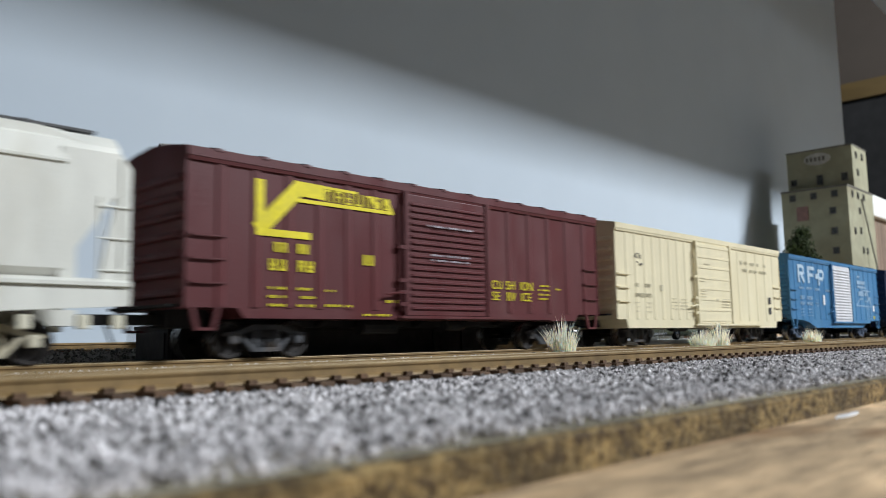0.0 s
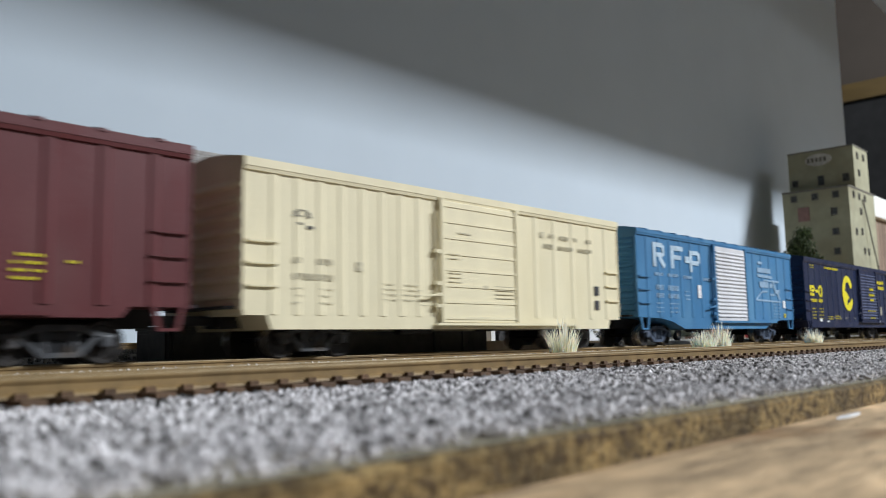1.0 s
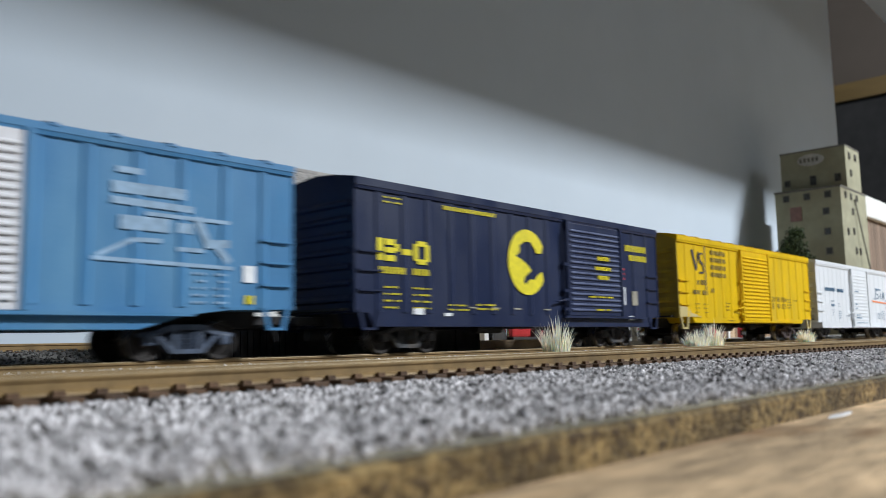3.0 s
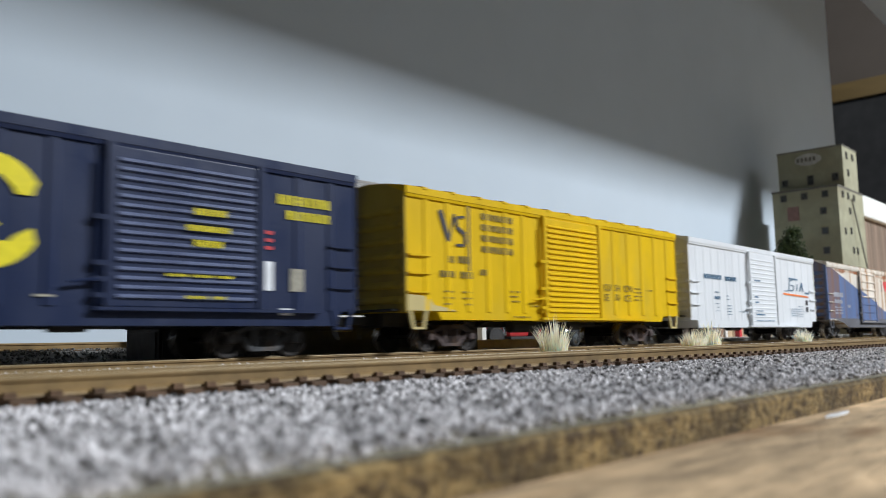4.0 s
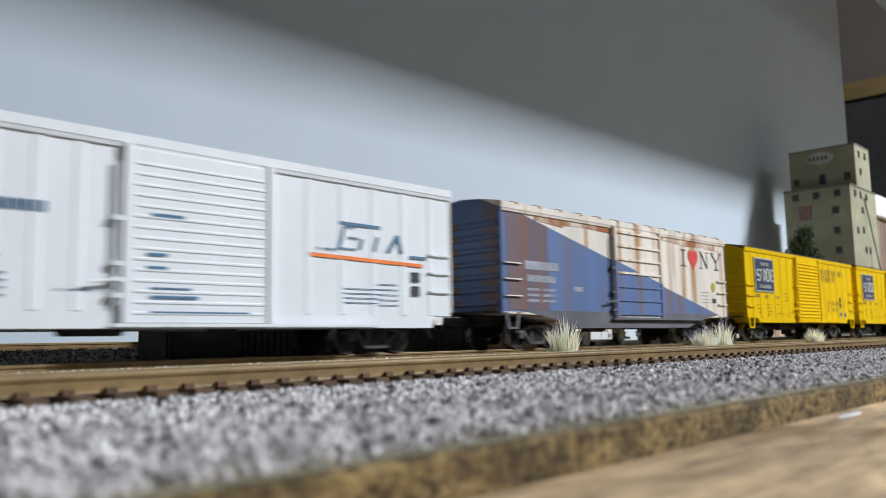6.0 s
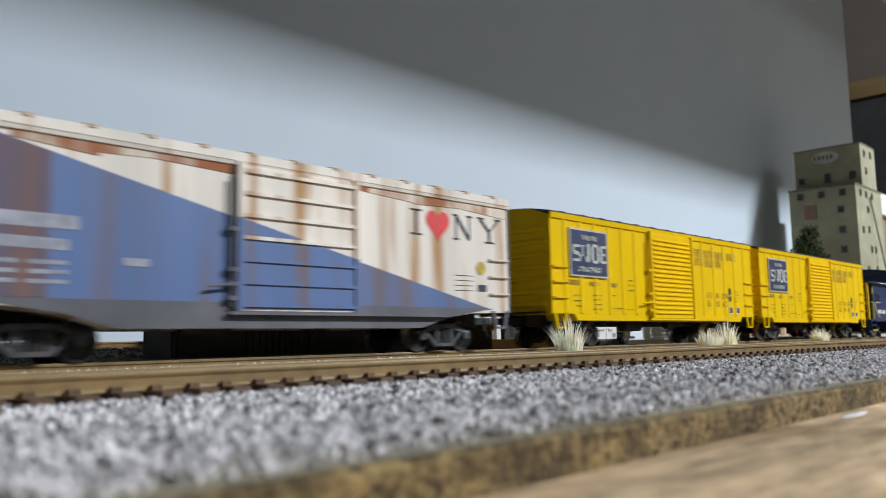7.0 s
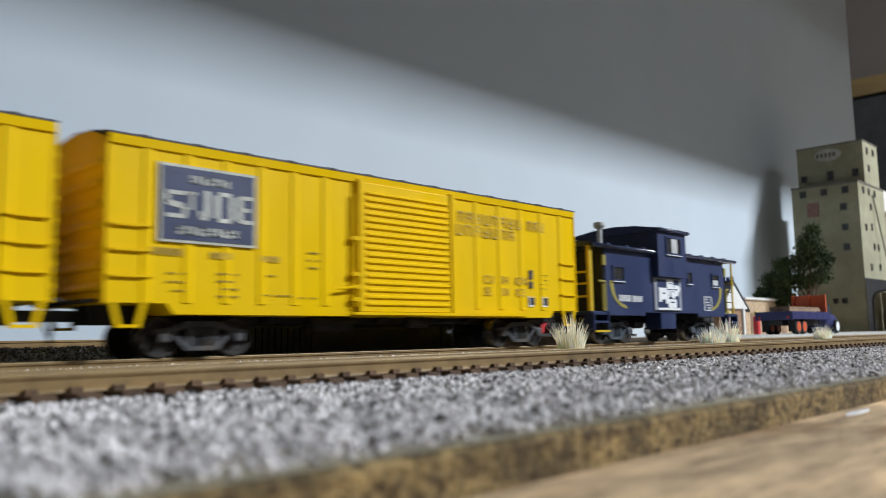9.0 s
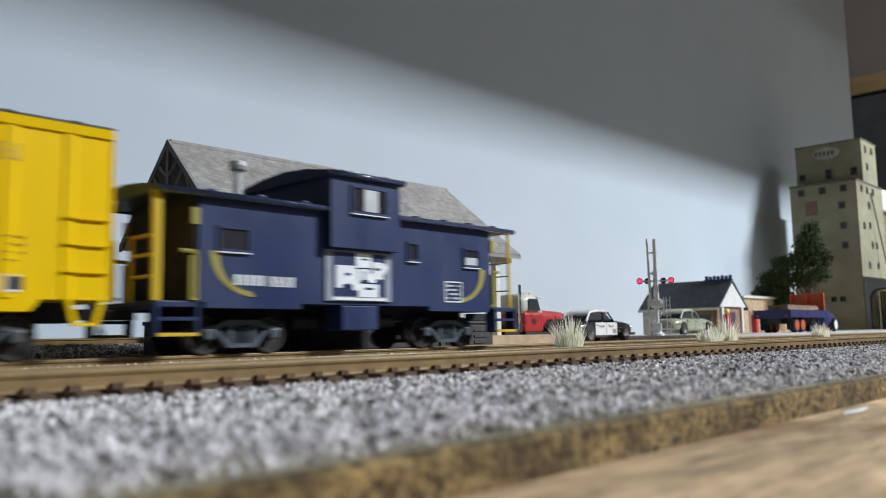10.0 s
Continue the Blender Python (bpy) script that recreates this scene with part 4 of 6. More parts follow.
# ---------------------------------------------------------------- caboose
INDIGO = paint("indigo_paint", (0.022, 0.036, 0.10), 0.42, (0.03, 0.046, 0.115), 0.5, 0.8)
GLOSS_INDIGO = material("glossy_indigo_edge", (0.03, 0.046, 0.11), rough=0.2, vary=0.1, scale=200, bump=0, coat=1.0)
RAILING = paint("railing_yellow", (0.62, 0.42, 0.02), 0.5)
STRIPE = paint("stripe_olive_yellow", (0.34, 0.29, 0.06), 0.6)
GREYTRUCK = material("caboose_truck_grey", (0.05, 0.064, 0.082), rough=0.55, vary=0.25, scale=400, bump=0.2)


def caboose(centre):
    car = thing("caboose", "dark blue caboose with cupola and yellow railings", "caboose", (centre, TRACK_TRAIN, RAIL_Z), group="train")
    CARS.append((car, centre))
    bm = bmesh.new()
    box(bm, -53.5, 53.5, -17.3, 17.3, 12.6, 38.6)
    part("body", bm, INDIGO, car)
    bm = bmesh.new()
    prism(bm, [(-19, 38.0), (-19, 39.2), (-9, 40.9), (0, 41.6), (9, 40.9), (19, 39.2), (19, 38.0)], -64.5, 64.5, "x")
    r = part("roof", bm, INDIGO, car)
    for q in (-1, 1):
        bm = bmesh.new()
        tube(bm, (-64.5, q * 18.8, 38.4), (64.5, q * 18.8, 38.4), 0.85, 16)
        part("roof_edge", bm, GLOSS_INDIGO, r, "glossy rounded roof edge", smooth=True)
    for x in (-50, -36, -22, 20, 32, 44, 56):
        b2 = bmesh.new()
        box(b2, x - 1.0, x + 1.0, -17.5, -15.5, 39.3, 40.1, 0.2)
        part("roof_bracket", b2, INDIGO, r)
    # cupola with its wide bay
    bm = bmesh.new()
    prism(bm, [(-20.4, 28.0), (-20.4, 48.0), (20.4, 48.0), (20.4, 28.0), (17.2, 28.0), (17.2, 40), (-17.2, 40), (-17.2, 28.0)], -16.0, 9.4, "x")
    cu = part("cupola", bm, INDIGO, car)
    bm = bmesh.new()
    prism(bm, [(-21.4, 47.4), (-21.4, 48.8), (-10, 50.6), (0, 51.2), (10, 50.6), (21.4, 48.8), (21.4, 47.4)], -17.2, 10.6, "x")
    part("cupola_roof", bm, INDIGO, cu)
    for q in (-1, 1):
        bm = bmesh.new()
        tube(bm, (-17.2, q * 21.3, 48.2), (10.6, q * 21.3, 48.2), 0.75, 16)
        part("roof_edge", bm, GLOSS_INDIGO, cu, "glossy rounded roof edge", smooth=True)
    for x in (-12, -4, 4):
        b2 = bmesh.new()
        box(b2, x - 0.8, x + 0.8, -20.6, -18.8, 48.8, 49.5, 0.2)
        part("roof_bracket", b2, INDIGO, cu)

    def window(x0, x1, z0, z1, y, frame_mat, pane_mat, host, sill=True):
        b = bmesh.new()
        for s in ((x0 - 0.7, x0, z0 - 0.7, z1 + 0.7), (x1, x1 + 0.7, z0 - 0.7, z1 + 0.7), (x0, x1, z1, z1 + 0.7), (x0, x1, z0 - 0.7, z0)):
            box(b, s[0], s[1], y - 0.5, y + 0.3, s[2], s[3])
        w = part("window", b, frame_mat, host)
        part("pane", bar(x0, x1, y - 0.05, y + 0.2, z0, z1), pane_mat, w, "dark glass pane")
        if sill:
            part("sill", bar(x0 - 0.7, x1 + 0.7, y - 0.8, y + 0.1, z0 - 1.0, z0 - 0.7), PALE, w, "bright window sill")

    dark = material("caboose_glass", (0.03, 0.03, 0.032), rough=0.12, vary=0.1, bump=0)
    # pale colour for plates on the panes that paint a lit interior
    lit = material("pale_interior", (0.55, 0.57, 0.58), rough=0.5, vary=0.2, scale=200)
    window(-48, -40.2, 25.6, 30.6, -17.35, INDIGO, dark, car)
    window(15.6, 19.4, 26.6, 31.2, -17.35, INDIGO, dark, car)
    window(40.8, 47.2, 26.0, 31.0, -17.35, INDIGO, dark, car)
    part("curtain", bar(41.2, 46.8, -17.5, -17.36, 26.2, 28.6), lit, car, "pale patch painting the bright interior in the end window")
    window(-8.6, 3.6, 38.4, 45.0, -20.45, INDIGO, dark, cu)
    part("curtain", bar(-4.6, 0.6, -20.9, -20.5, 38.6, 44.8), lit, cu, "pale patch painting the bright interior in the cupola window")
    # marks
    part("sign_panel", bar(-16.0, 8.0, -17.9, -17.2, 13.6, 27.6), material("grey_panel_frame", (0.30, 0.32, 0.38), vary=0.15, scale=300), car, "grey framed panel")
    part("sign_face", bar(-13.6, 5.6, -18.1, -17.8, 15.0, 27.0), INDIGO, car)
    mark("emblem", strokes(-18.0, [(-5.6, 24.9, 0.2, 24.9, 4.4), (-12.6, 20.8, -5.0, 20.8, 5.2), (-11.6, 22.6, -11.6, 17.2, 2.2), (-5.4, 19.6, -5.4, 16.6, 3.0), (-4.6, 21.4, -0.4, 21.4, 3.6), (0.6, 22.4, 4.6, 22.4, 4.8), (4.4, 23.6, 5.8, 22.4, 2.8), (-0.6, 20.4, 1.8, 19.6, 2.6),
        (-4.8, 16.7, 2.8, 16.7, 3.8), (-13.6, 14.2, 5.6, 14.2, 0.8)], 1.0, 0.25), PALE, car, "white blocky emblem")
    mark("emblem_gap", strokes(-18.3, [(-3.6, 25.4, -1.2, 25.4, 0.5), (-9.4, 21.0, -7.6, 21.0, 0.7), (-8.6, 18.4, -7.8, 17.0, 1.0), (1.4, 22.8, 3.4, 22.8, 0.7), (-2.6, 19.2, -2.6, 22.0, 0.5), (-2.4, 17.2, 0.8, 17.2, 0.6), (-5.8, 22.8, 0.0, 22.9, 0.35), (-4.4, 18.8, 2.6, 18.7, 0.35)], 1.0, 0.05), INDIGO, car)
    mark("lettering", strokes(-17.4, chopped([(-44, 18.2, -34.6, 18.2, 2.6), (-33.6, 18.1, -25.6, 18.1, 2.6)]), 1.0, 0.15), PALE, car)
    mark("lettering", strokes(-17.4, [(31.4, 20.4, 39, 20.4, 0.4), (31.4, 14.2, 39, 14.2, 0.4), (31.4, 14.2, 31.4, 20.4, 0.4), (39, 14.2, 39, 20.4, 0.4)] + chopped(small_print(32.2, 38.4, 19.2, 4, 1.3, 0.9)), 1.0, 0.15), PALE, car)
    for s in (-1, 1):
        b = bmesh.new()
        arc = [(s * (50.6 - 13 * (1 - math.cos(a)) * 1.0), 25 - 11 * math.sin(a)) for a in [radians(8 * i) for i in range(12)]]
        arc2 = [(s * (50.6 - 2.6 + 0.2 * i - 11.6 * (1 - math.cos(radians(8 * i)))), 25 - 9.6 * math.sin(radians(8 * i))) for i in range(12)]
        for i in range(11):
            prism(b, [arc[i], arc[i + 1], arc2[i + 1], arc2[i]], -17.5, -17.2, "y")
        part("stripe", b, STRIPE, car, "curved olive-yellow corner stripe")
        # end platform
        x0, x1 = sorted((s * 53.5, s * 65))
        part("platform", bar(x0, x1, -17, 17, 11.6, 12.8, 0.2), INDIGO, car)
        e = sorted((s * 53.6, s * 54.2))
        # black instead of indigo: the shade under the roof overhang is painted in
        part("end_wall", bar(e[0] - 0.15, e[1] - 0.25, -16.8, 16.8, 13, 38), UNDER, car, "end wall coloured black for the shade under the roof")
        part("end_door", bar(e[0], e[1], -4, 4, 13, 33), dark, car, "dark end door")
        for q in (-1, 1):
            b = bmesh.new()
            box(b, s * 64 - (0.9 if s < 0 else 0.5), s * 64 + (0.9 if s < 0 else 0.5), q * 16.8 - (0.7 if s < 0 else 0.3), q * 16.8 + (0.7 if s < 0 else 0.3), 12.8, 38.2)
            part("railing_post", b, RAILING, car, "yellow corner post")
            b = bmesh.new()
            g = 0.45 if s < 0 else 0.22
            tube(b, (s * 64, q * 16.6, 23.5), (s * 64, q * 4.5, 23.5), g, 6)
            tube(b, (s * 64, q * 16.6, 18.5), (s * 64, q * 4.5, 18.5), g, 6)
            tube(b, (s * 64, q * 4.5, 12.8), (s * 64, q * 4.5, 28), g, 6)
            tube(b, (s * 64, q * 16.6, 28), (s * 64, q * 4.5, 28), g, 6)
            part("railing", b, RAILING, car)
            b = bmesh.new()
            tube(b, (s * 54.4, q * 17.6, 14), (s * 54.4, q * 17.6, 24.4), 0.5, 6)
            tube(b, (s * 54.4, q * 17.6, 24.4), (s * 58.2, q * 17.2, 24.6), 0.5, 6)
            box(b, s * 54.8 - 1.0, s * 54.8 + 1.0, q * 17.2 - 0.4, q * 17.2 + 0.4, 13, 23.5)
            box(b, s * 54.6 - 0.9, s * 54.6 + 0.9, q * 17.4 - 0.4, q * 17.4 + 0.4, 31, 35)
            part("grab_iron", b, STRIPE, car, "yellow grab iron")
            for i, z in enumerate((11.4, 8.2, 4.6)):
                b = bmesh.new()
                box(b, min(s * 54.4, s * 64.4), max(s * 54.4, s * 64.4), q * (16.4 + i * 0.5) - 1.8, q * (16.4 + i * 0.5) + 1.8, z, z + 0.8)
                part("step", b, RAILING if i == 2 else INDIGO, car)
            b = bmesh.new()
            for x in (s * 54.2, s * 64.4):
                box(b, x - 0.35, x + 0.35, q * 16.6 - 2.0, q * 16.6 + 2.0, 4.6, 12.2)
            part("step_side", b, INDIGO, car)
        coupler(car, s, 65)
        truck(car, s * 38, GREYTRUCK, 19.0)
        for q in (-1, 1):
            b = bmesh.new()
            prism(b, [(s * 38 - 14, 12.6), (s * 38 + 14, 12.6), (s * 38 + 14, 11.2), (s * 38 - 14, 11.2)], q * 17.2 - 0.5, q * 17.2 + 0.5, "y")
            part("sill_plate", b, INDIGO, car)
    b = bmesh.new()
    box(b, -52, 52, -5, 5, 8.6, 12.8)
    part("underframe", b, UNDER, car)
    part("battery_box", bar(-9.6, 3.6, -17.0, -9, 5.6, 12.6, 0.4), INDIGO, car)
    b = bmesh.new()
    tube(b, (-20, -8, 8), (-12, -8, 8), 2.0, 12)
    tube(b, (7, -8, 8.4), (17, -8, 8.4), 2.0, 12)
    part("air_tank", b, UNDER, car)
    b = bmesh.new()
    lathe(b, [(40.5, 1.1), (48.8, 1.1), (49.0, 2.2), (50.0, 2.5), (51.2, 2.4), (51.6, 1.2)], 14, "z", (-34, -3, 0))
    part("smoke_jack", b, material("weathered_tin", (0.5, 0.52, 0.52), rough=0.5, metal=0.3, vary=0.3, scale=300), car, "grey tin smoke jack")
    return car


caboose(1925.7)


# ---------------------------------------------------------------- covered hopper
def hopper(centre):
    mat = paint("hopper_grey_white", (0.66, 0.66, 0.60), 0.55, (0.5, 0.47, 0.38), 0.52, 0.78)
    grime = paint("hopper_grime", (0.60, 0.57, 0.45), 0.7, (0.30, 0.24, 0.14), 0.55, 0.72)
    car = thing("covered_hopper", "dusty pale grey covered hopper wagon", "hopper car", (centre, TRACK_TRAIN, RAIL_Z), group="train")
    CARS.append((car, centre))
    bm = bmesh.new()
    prism(bm, [(-14, 50.5), (-17.2, 47.5), (-18.2, 43), (-18.2, 20), (-13, 12), (13, 12), (18.2, 20), (18.2, 43), (17.2, 47.5), (14, 50.5)], -79, 79, "x")
    part("body", bm, mat, car)
    for s in (-1, 1):
        b = bmesh.new()
        prism(b, [(s * 74, 50), (s * 88, 46.5), (s * 84, 40), (s * 66, 14), (s * 60, 14), (s * 60, 50)], -16.6, 16.6, "y")
        part("slope_sheet", b, mat, car)
        for q in (-1, 1):
            b = bmesh.new()
            prism(b, [(s * 78, 46), (s * 91, 46), (s * 93.4, 43), (s * 93.4, 12.5), (s * 87, 12.5), (s * 87, 19), (s * 90, 36.5), (s * 81.6, 24.5), (s * 81.6, 12.5), (s * 78, 12.5)], q * 17.4 - 0.5, q * 17.4 + 0.5, "y")
            for z in (20, 27, 34):
                tube(b, (s * 86, q * 18.2, z), (s * 93.2, q * 18.2, z), 0.22, 6)
            part("end_frame", b, mat, car)
        b = bmesh.new()
        prism(b, [(-13.6, 50.3), (-17.0, 47.4), (-17.9, 44.5), (17.9, 44.5), (17.0, 47.4), (13.6, 50.3)], min(s * 79, s * 91), max(s * 79, s * 91), "x")
        part("roof_end", b, mat, car)
        for q in (-1, 1):
            for x in (60, 72, 84, 91.5):
                b = bmesh.new()
                box(b, s * x - 1.3, s * x + 1.3, q * 16.6 - 0.8, q * 16.6 + 0.8, 7.4, 10.4, 0.3)
                part("sill_bracket", b, grime, car)
        coupler(car, s, 91)
        truck(car, s * 66, grime)
    b = bmesh.new()
    for q in (-1, 1):
        prism(b, [(-93.6, 12.4), (-60, 10.6), (60, 10.6), (93.6, 12.4), (93.6, 17.0), (-93.6, 17.0)], q * 17.6 - 0.6, q * 17.4 + 0.6, "y")
    box(b, -88, 88, -4, 4, 8.4, 12)
    part("side_sill", b, mat, car)
    b = bmesh.new()
    box(b, -86, 88, -11, 11, 51.6, 52.2)
    for x in range(-72, 88, 16):
        box(b, x - 0.8, x + 0.8, -14.0, 14.0, 50.2, 51.6)
    part("running_board", b, DARK_ROOF, car, "dark roof walkway")
    for q in (-1, 1):
        b = bmesh.new()
        prism(b, [(q * 17.9, 42.2), (q * 18.7, 42.5), (q * 18.7, 43.1), (q * 17.9, 43.6)], -79, 79, "x")
        part("side_seam", b, mat, car)
        b = bmesh.new()
        prism(b, [(q * 17.6, 16.4), (q * 19.0, 16.6), (q * 19.0, 17.4), (q * 17.6, 18.2)], -93.4, 93.4, "x")
        part("sill_lip", b, mat, car)
        b = bmesh.new()
        tube(b, (91.2, q * 18.0, 13), (91.2, q * 18.0, 45), 0.3, 6)
        tube(b, (86.4, q * 18.0, 18), (86.4, q * 18.0, 36), 0.3, 6)
        part("ladder_rail", b, mat, car)
    for x in (-45, 0, 45):
        b = bmesh.new()
        prism(b, [(x - 20, 12), (x + 20, 12), (x + 4, 4.5), (x - 4, 4.5)], -12, 12, "y")
        part("hopper_bay", b, grime, car)
    return car


hopper(-9.5)

# ---------------------------------------------------------------- beyond the backdrop: the room's dark bookcase
bc = thing("bookcase", "tall dark bookcase with a brown wooden top board", "bookcase", (4000, 1300, -1000))
part("carcass", bar(-60, 195, -800, 700, 0, 2072, 6), BLACKISH, bc)
part("top_board", bar(-75, 196, -810, 710, 2072, 2155, 4), WOODBAND, bc, "brown wooden top board")


# ---------------------------------------------------------------- grass tufts
STRAW = material("straw_grass", (1.0, 0.95, 0.66), rough=0.7, vary=0.25, scale=300, bump=0, island=0.2)
STRAW.node_tree.nodes["Principled BSDF"].inputs["Subsurface Weight"].default_value = 0.85
STRAW.node_tree.nodes["Principled BSDF"].inputs["Subsurface Scale"].default_value = 0.006


def tuft(x, y, z, radius, height, blades, seed):
    rng = random.Random(seed)
    bm = bmesh.new()
    for _ in range(blades):
        a, r = rng.uniform(0, 2 * math.pi), radius * math.sqrt(rng.random())
        bx, by = r * math.cos(a), r * math.sin(a) * 0.8
        h = height * rng.uniform(0.45, 1.0) * (1.15 - 0.55 * r / radius)
        lean = rng.uniform(0.02, 0.42) * (0.3 + r / radius)
        dx, dy = math.cos(a) * lean * h + rng.uniform(-0.8, 0.8), math.sin(a) * lean * h + rng.uniform(-0.8, 0.8)
        w = rng.uniform(0.10, 0.22)
        t = rng.uniform(0, math.pi)
        ux, uy = math.cos(t) * w, math.sin(t) * w
        pts = [(0, 0, -0.6, 1), (dx * 0.25, dy * 0.25, h * 0.45, 0.9), (dx * 0.6, dy * 0.6, h * 0.78, 0.6), (dx, dy, h, 0.1)]
        rows = []
        for px, py, pz, k in pts:
            q = [(bx + px + ux * k, by + py + uy * k), (bx + px - ux * k, by + py - uy * k), (bx + px - uy * k * 0.7, by + py + ux * k * 0.7)]
            rows.append([bm.verts.new((u, v, pz)) for u, v in q])
        for r0, r1 in zip(rows, rows[1:]):
            for i in range(3):
                bm.faces.new((r0[i], r0[(i + 1) % 3], r1[(i + 1) % 3], r1[i]))
        bm.faces.new(rows[-1])
    ob = part("grass_tuft", bm, STRAW)
    ob.matrix_basis = pose(x * MM, y * MM, z * MM)
    return tagged(ob, "tuft of dry straw-coloured static grass beside the track", "grass tuft", "grass tufts by the track")


tuft(218.0, 150, 6.6, 4.6, 13.6, 210, 1)
tuft(319, 150, 6.6, 5.6, 8.6, 300, 2)
tuft(333, 149, 6.6, 4.6, 12.8, 170, 5)
tuft(449, 150, 6.6, 4.8, 10.0, 260, 3)

# scrap of white paper on the board
bm = bmesh.new()
prism(bm, [(-5, -0.5), (-2, 0.1), (2, 0.2), (4.4, 0.5), (5, 0.1), (1.4, -0.6), (-2.6, -0.9)], 0.0, 0.3, "z")
ob = part("paper_scrap", bm, PALE)
ob.matrix_basis = pose(127.5 * MM, 38.6 * MM, 0, 0, 0, -5)
tagged(ob, "small curled scrap of white paper on the plywood", "paper scrap")

# ---------------------------------------------------------------- low black shed behind the train
SOOT = material("soot_black_planks", (0.05, 0.046, 0.045), rough=0.6, vary=0.3, scale=250, bump=0.2)
sh = thing("freight_platform", "long low black-brown panelled freight platform beside the track", "platform", (194, 223, 5.0))
part("body", bar(-73, 73, 0, 20, -1, 12.0, 0.2), SOOT, sh)
part("end_panel", bar(-73.5, -72.9, 1.5, 18.5, 1.0, 11.0, 0.15), SOOT, sh)
part("deck", bar(-73.4, 73.4, -0.6, 20.6, 12.0, 13.2, 0.2), SOOT, sh)
for x0, x1 in ((-72, -52), (-24, 36)):
    part("panel", bar(x0, x1, -0.45, 0.1, 1.0, 11.0, 0.15), SOOT, sh)
for i in range(9):
    part("slat", bar(-48.6 + i * 2.5, -46.9 + i * 2.5, -0.5, 0.1, 0.6, 11.2), SOOT, sh)
for x0 in (40.0, 57.0):
    lv = part("louvre", bar(x0, x0 + 14, -0.8, 0.1, 0.5, 11.4, 0.2), SOOT, sh)
    for i in range(4):
        part("slat", bar(x0 + 3, x0 + 11, -1.2, -0.7, 1.6 + i * 2.4, 2.5 + i * 2.4), SOOT, lv)

# ---------------------------------------------------------------- railway station with a shingled roof
SHINGLE = material("grey_shingles", (0.31, 0.295, 0.28), rough=0.85, vary=0.18, scale=250, bump=0.3, island=0.14)
TRIM = material("grey_timber", (0.22, 0.215, 0.21), rough=0.7, vary=0.25, scale=300, bump=0.2)
CREAMWALL = material("station_white", (0.66, 0.66, 0.63), rough=0.7, vary=0.08, scale=150, bump=0.1)
ST_Y, ST_RIDGE, ST_EAVE, ST_HALF = 300.0, 92.6, 53.5, 40.0
ST_X0, ST_X1, ST_HIP = 159.0, 336.0, 322.0
stn = thing("railway_station", "railway station with grey shingled roof and timbered gable", "station building")


def roof_z(d):
    return ST_RIDGE - (ST_RIDGE - ST_EAVE) * d / ST_HALF


bm = bmesh.new()
for s in (-1, 1):
    a = [(ST_X0, ST_Y, ST_RIDGE), (ST_HIP, ST_Y, ST_RIDGE), (ST_X1, ST_Y + s * ST_HALF, ST_EAVE), (ST_X0, ST_Y + s * ST_HALF, ST_EAVE)]
    lo = [bm.verts.new((x, y, z - 2.0)) for x, y, z in a]
    hi = [bm.verts.new(p) for p in a]
    bm.faces.new(hi)
    bm.faces.new(lo[::-1])
    for i in range(4):
        bm.faces.new((lo[i], lo[(i + 1) % 4], hi[(i + 1) % 4], hi[i]))
hip = [bm.verts.new(p) for p in ((ST_HIP, ST_Y, ST_RIDGE), (ST_X1, ST_Y - ST_HALF, ST_EAVE), (ST_X1, ST_Y + ST_HALF, ST_EAVE))]
bm.faces.new(hip)
rf = part("roof", bm, SHINGLE, stn)
# shingle courses, each row of separate thin shingles
rng = random.Random(9)
bm = bmesh.new()
rows = 30
for i in range(rows):
    d0, d1 = ST_HALF * (i + 1) / rows, ST_HALF * i / rows - 0.3
    z0, z1 = roof_z(d0), roof_z(max(d1, 0))
    x = ST_X0 - 0.5 - rng.uniform(0, 2.5)
    xe = ST_HIP + (ST_X1 - ST_HIP) * (i + 0.5) / rows
    while x < xe:
        w = rng.uniform(2.2, 3.6)
        x1 = min(x + w - 0.15, xe)
        if x1 - max(x, ST_X0 - 0.5) > 0.3:
            lift = rng.uniform(0.25, 0.5)
            y0, y1 = ST_Y - d0, ST_Y - max(d1, 0)
            vs = [bm.verts.new(p) for p in ((max(x, ST_X0 - 0.5), y0, z0 + lift), (x1, y0, z0 + lift), (x1, y1, z1 + 0.05), (max(x, ST_X0 - 0.5), y1, z1 + 0.05),
                                            (max(x, ST_X0 - 0.5), y0, z0 - 0.2), (x1, y0, z0 - 0.2))]
            bm.faces.new(vs[:4])
            bm.faces.new((vs[0], vs[4], vs[5], vs[1]))
        x += w
tagged(part("shingles", bm, SHINGLE, rf), kind="stuff")
part("ridge_cap", bar(ST_X0 - 0.6, ST_X0 + 96, ST_Y - 1.2, ST_Y + 1.2, ST_RIDGE - 0.8, ST_RIDGE + 0.8, 0.3), SHINGLE, rf)
part("ridge_cap", bar(ST_X0 + 104, ST_HIP + 0.5, ST_Y - 1.2, ST_Y + 1.2, ST_RIDGE - 1.2, ST_RIDGE + 0.4, 0.3), SHINGLE, rf)
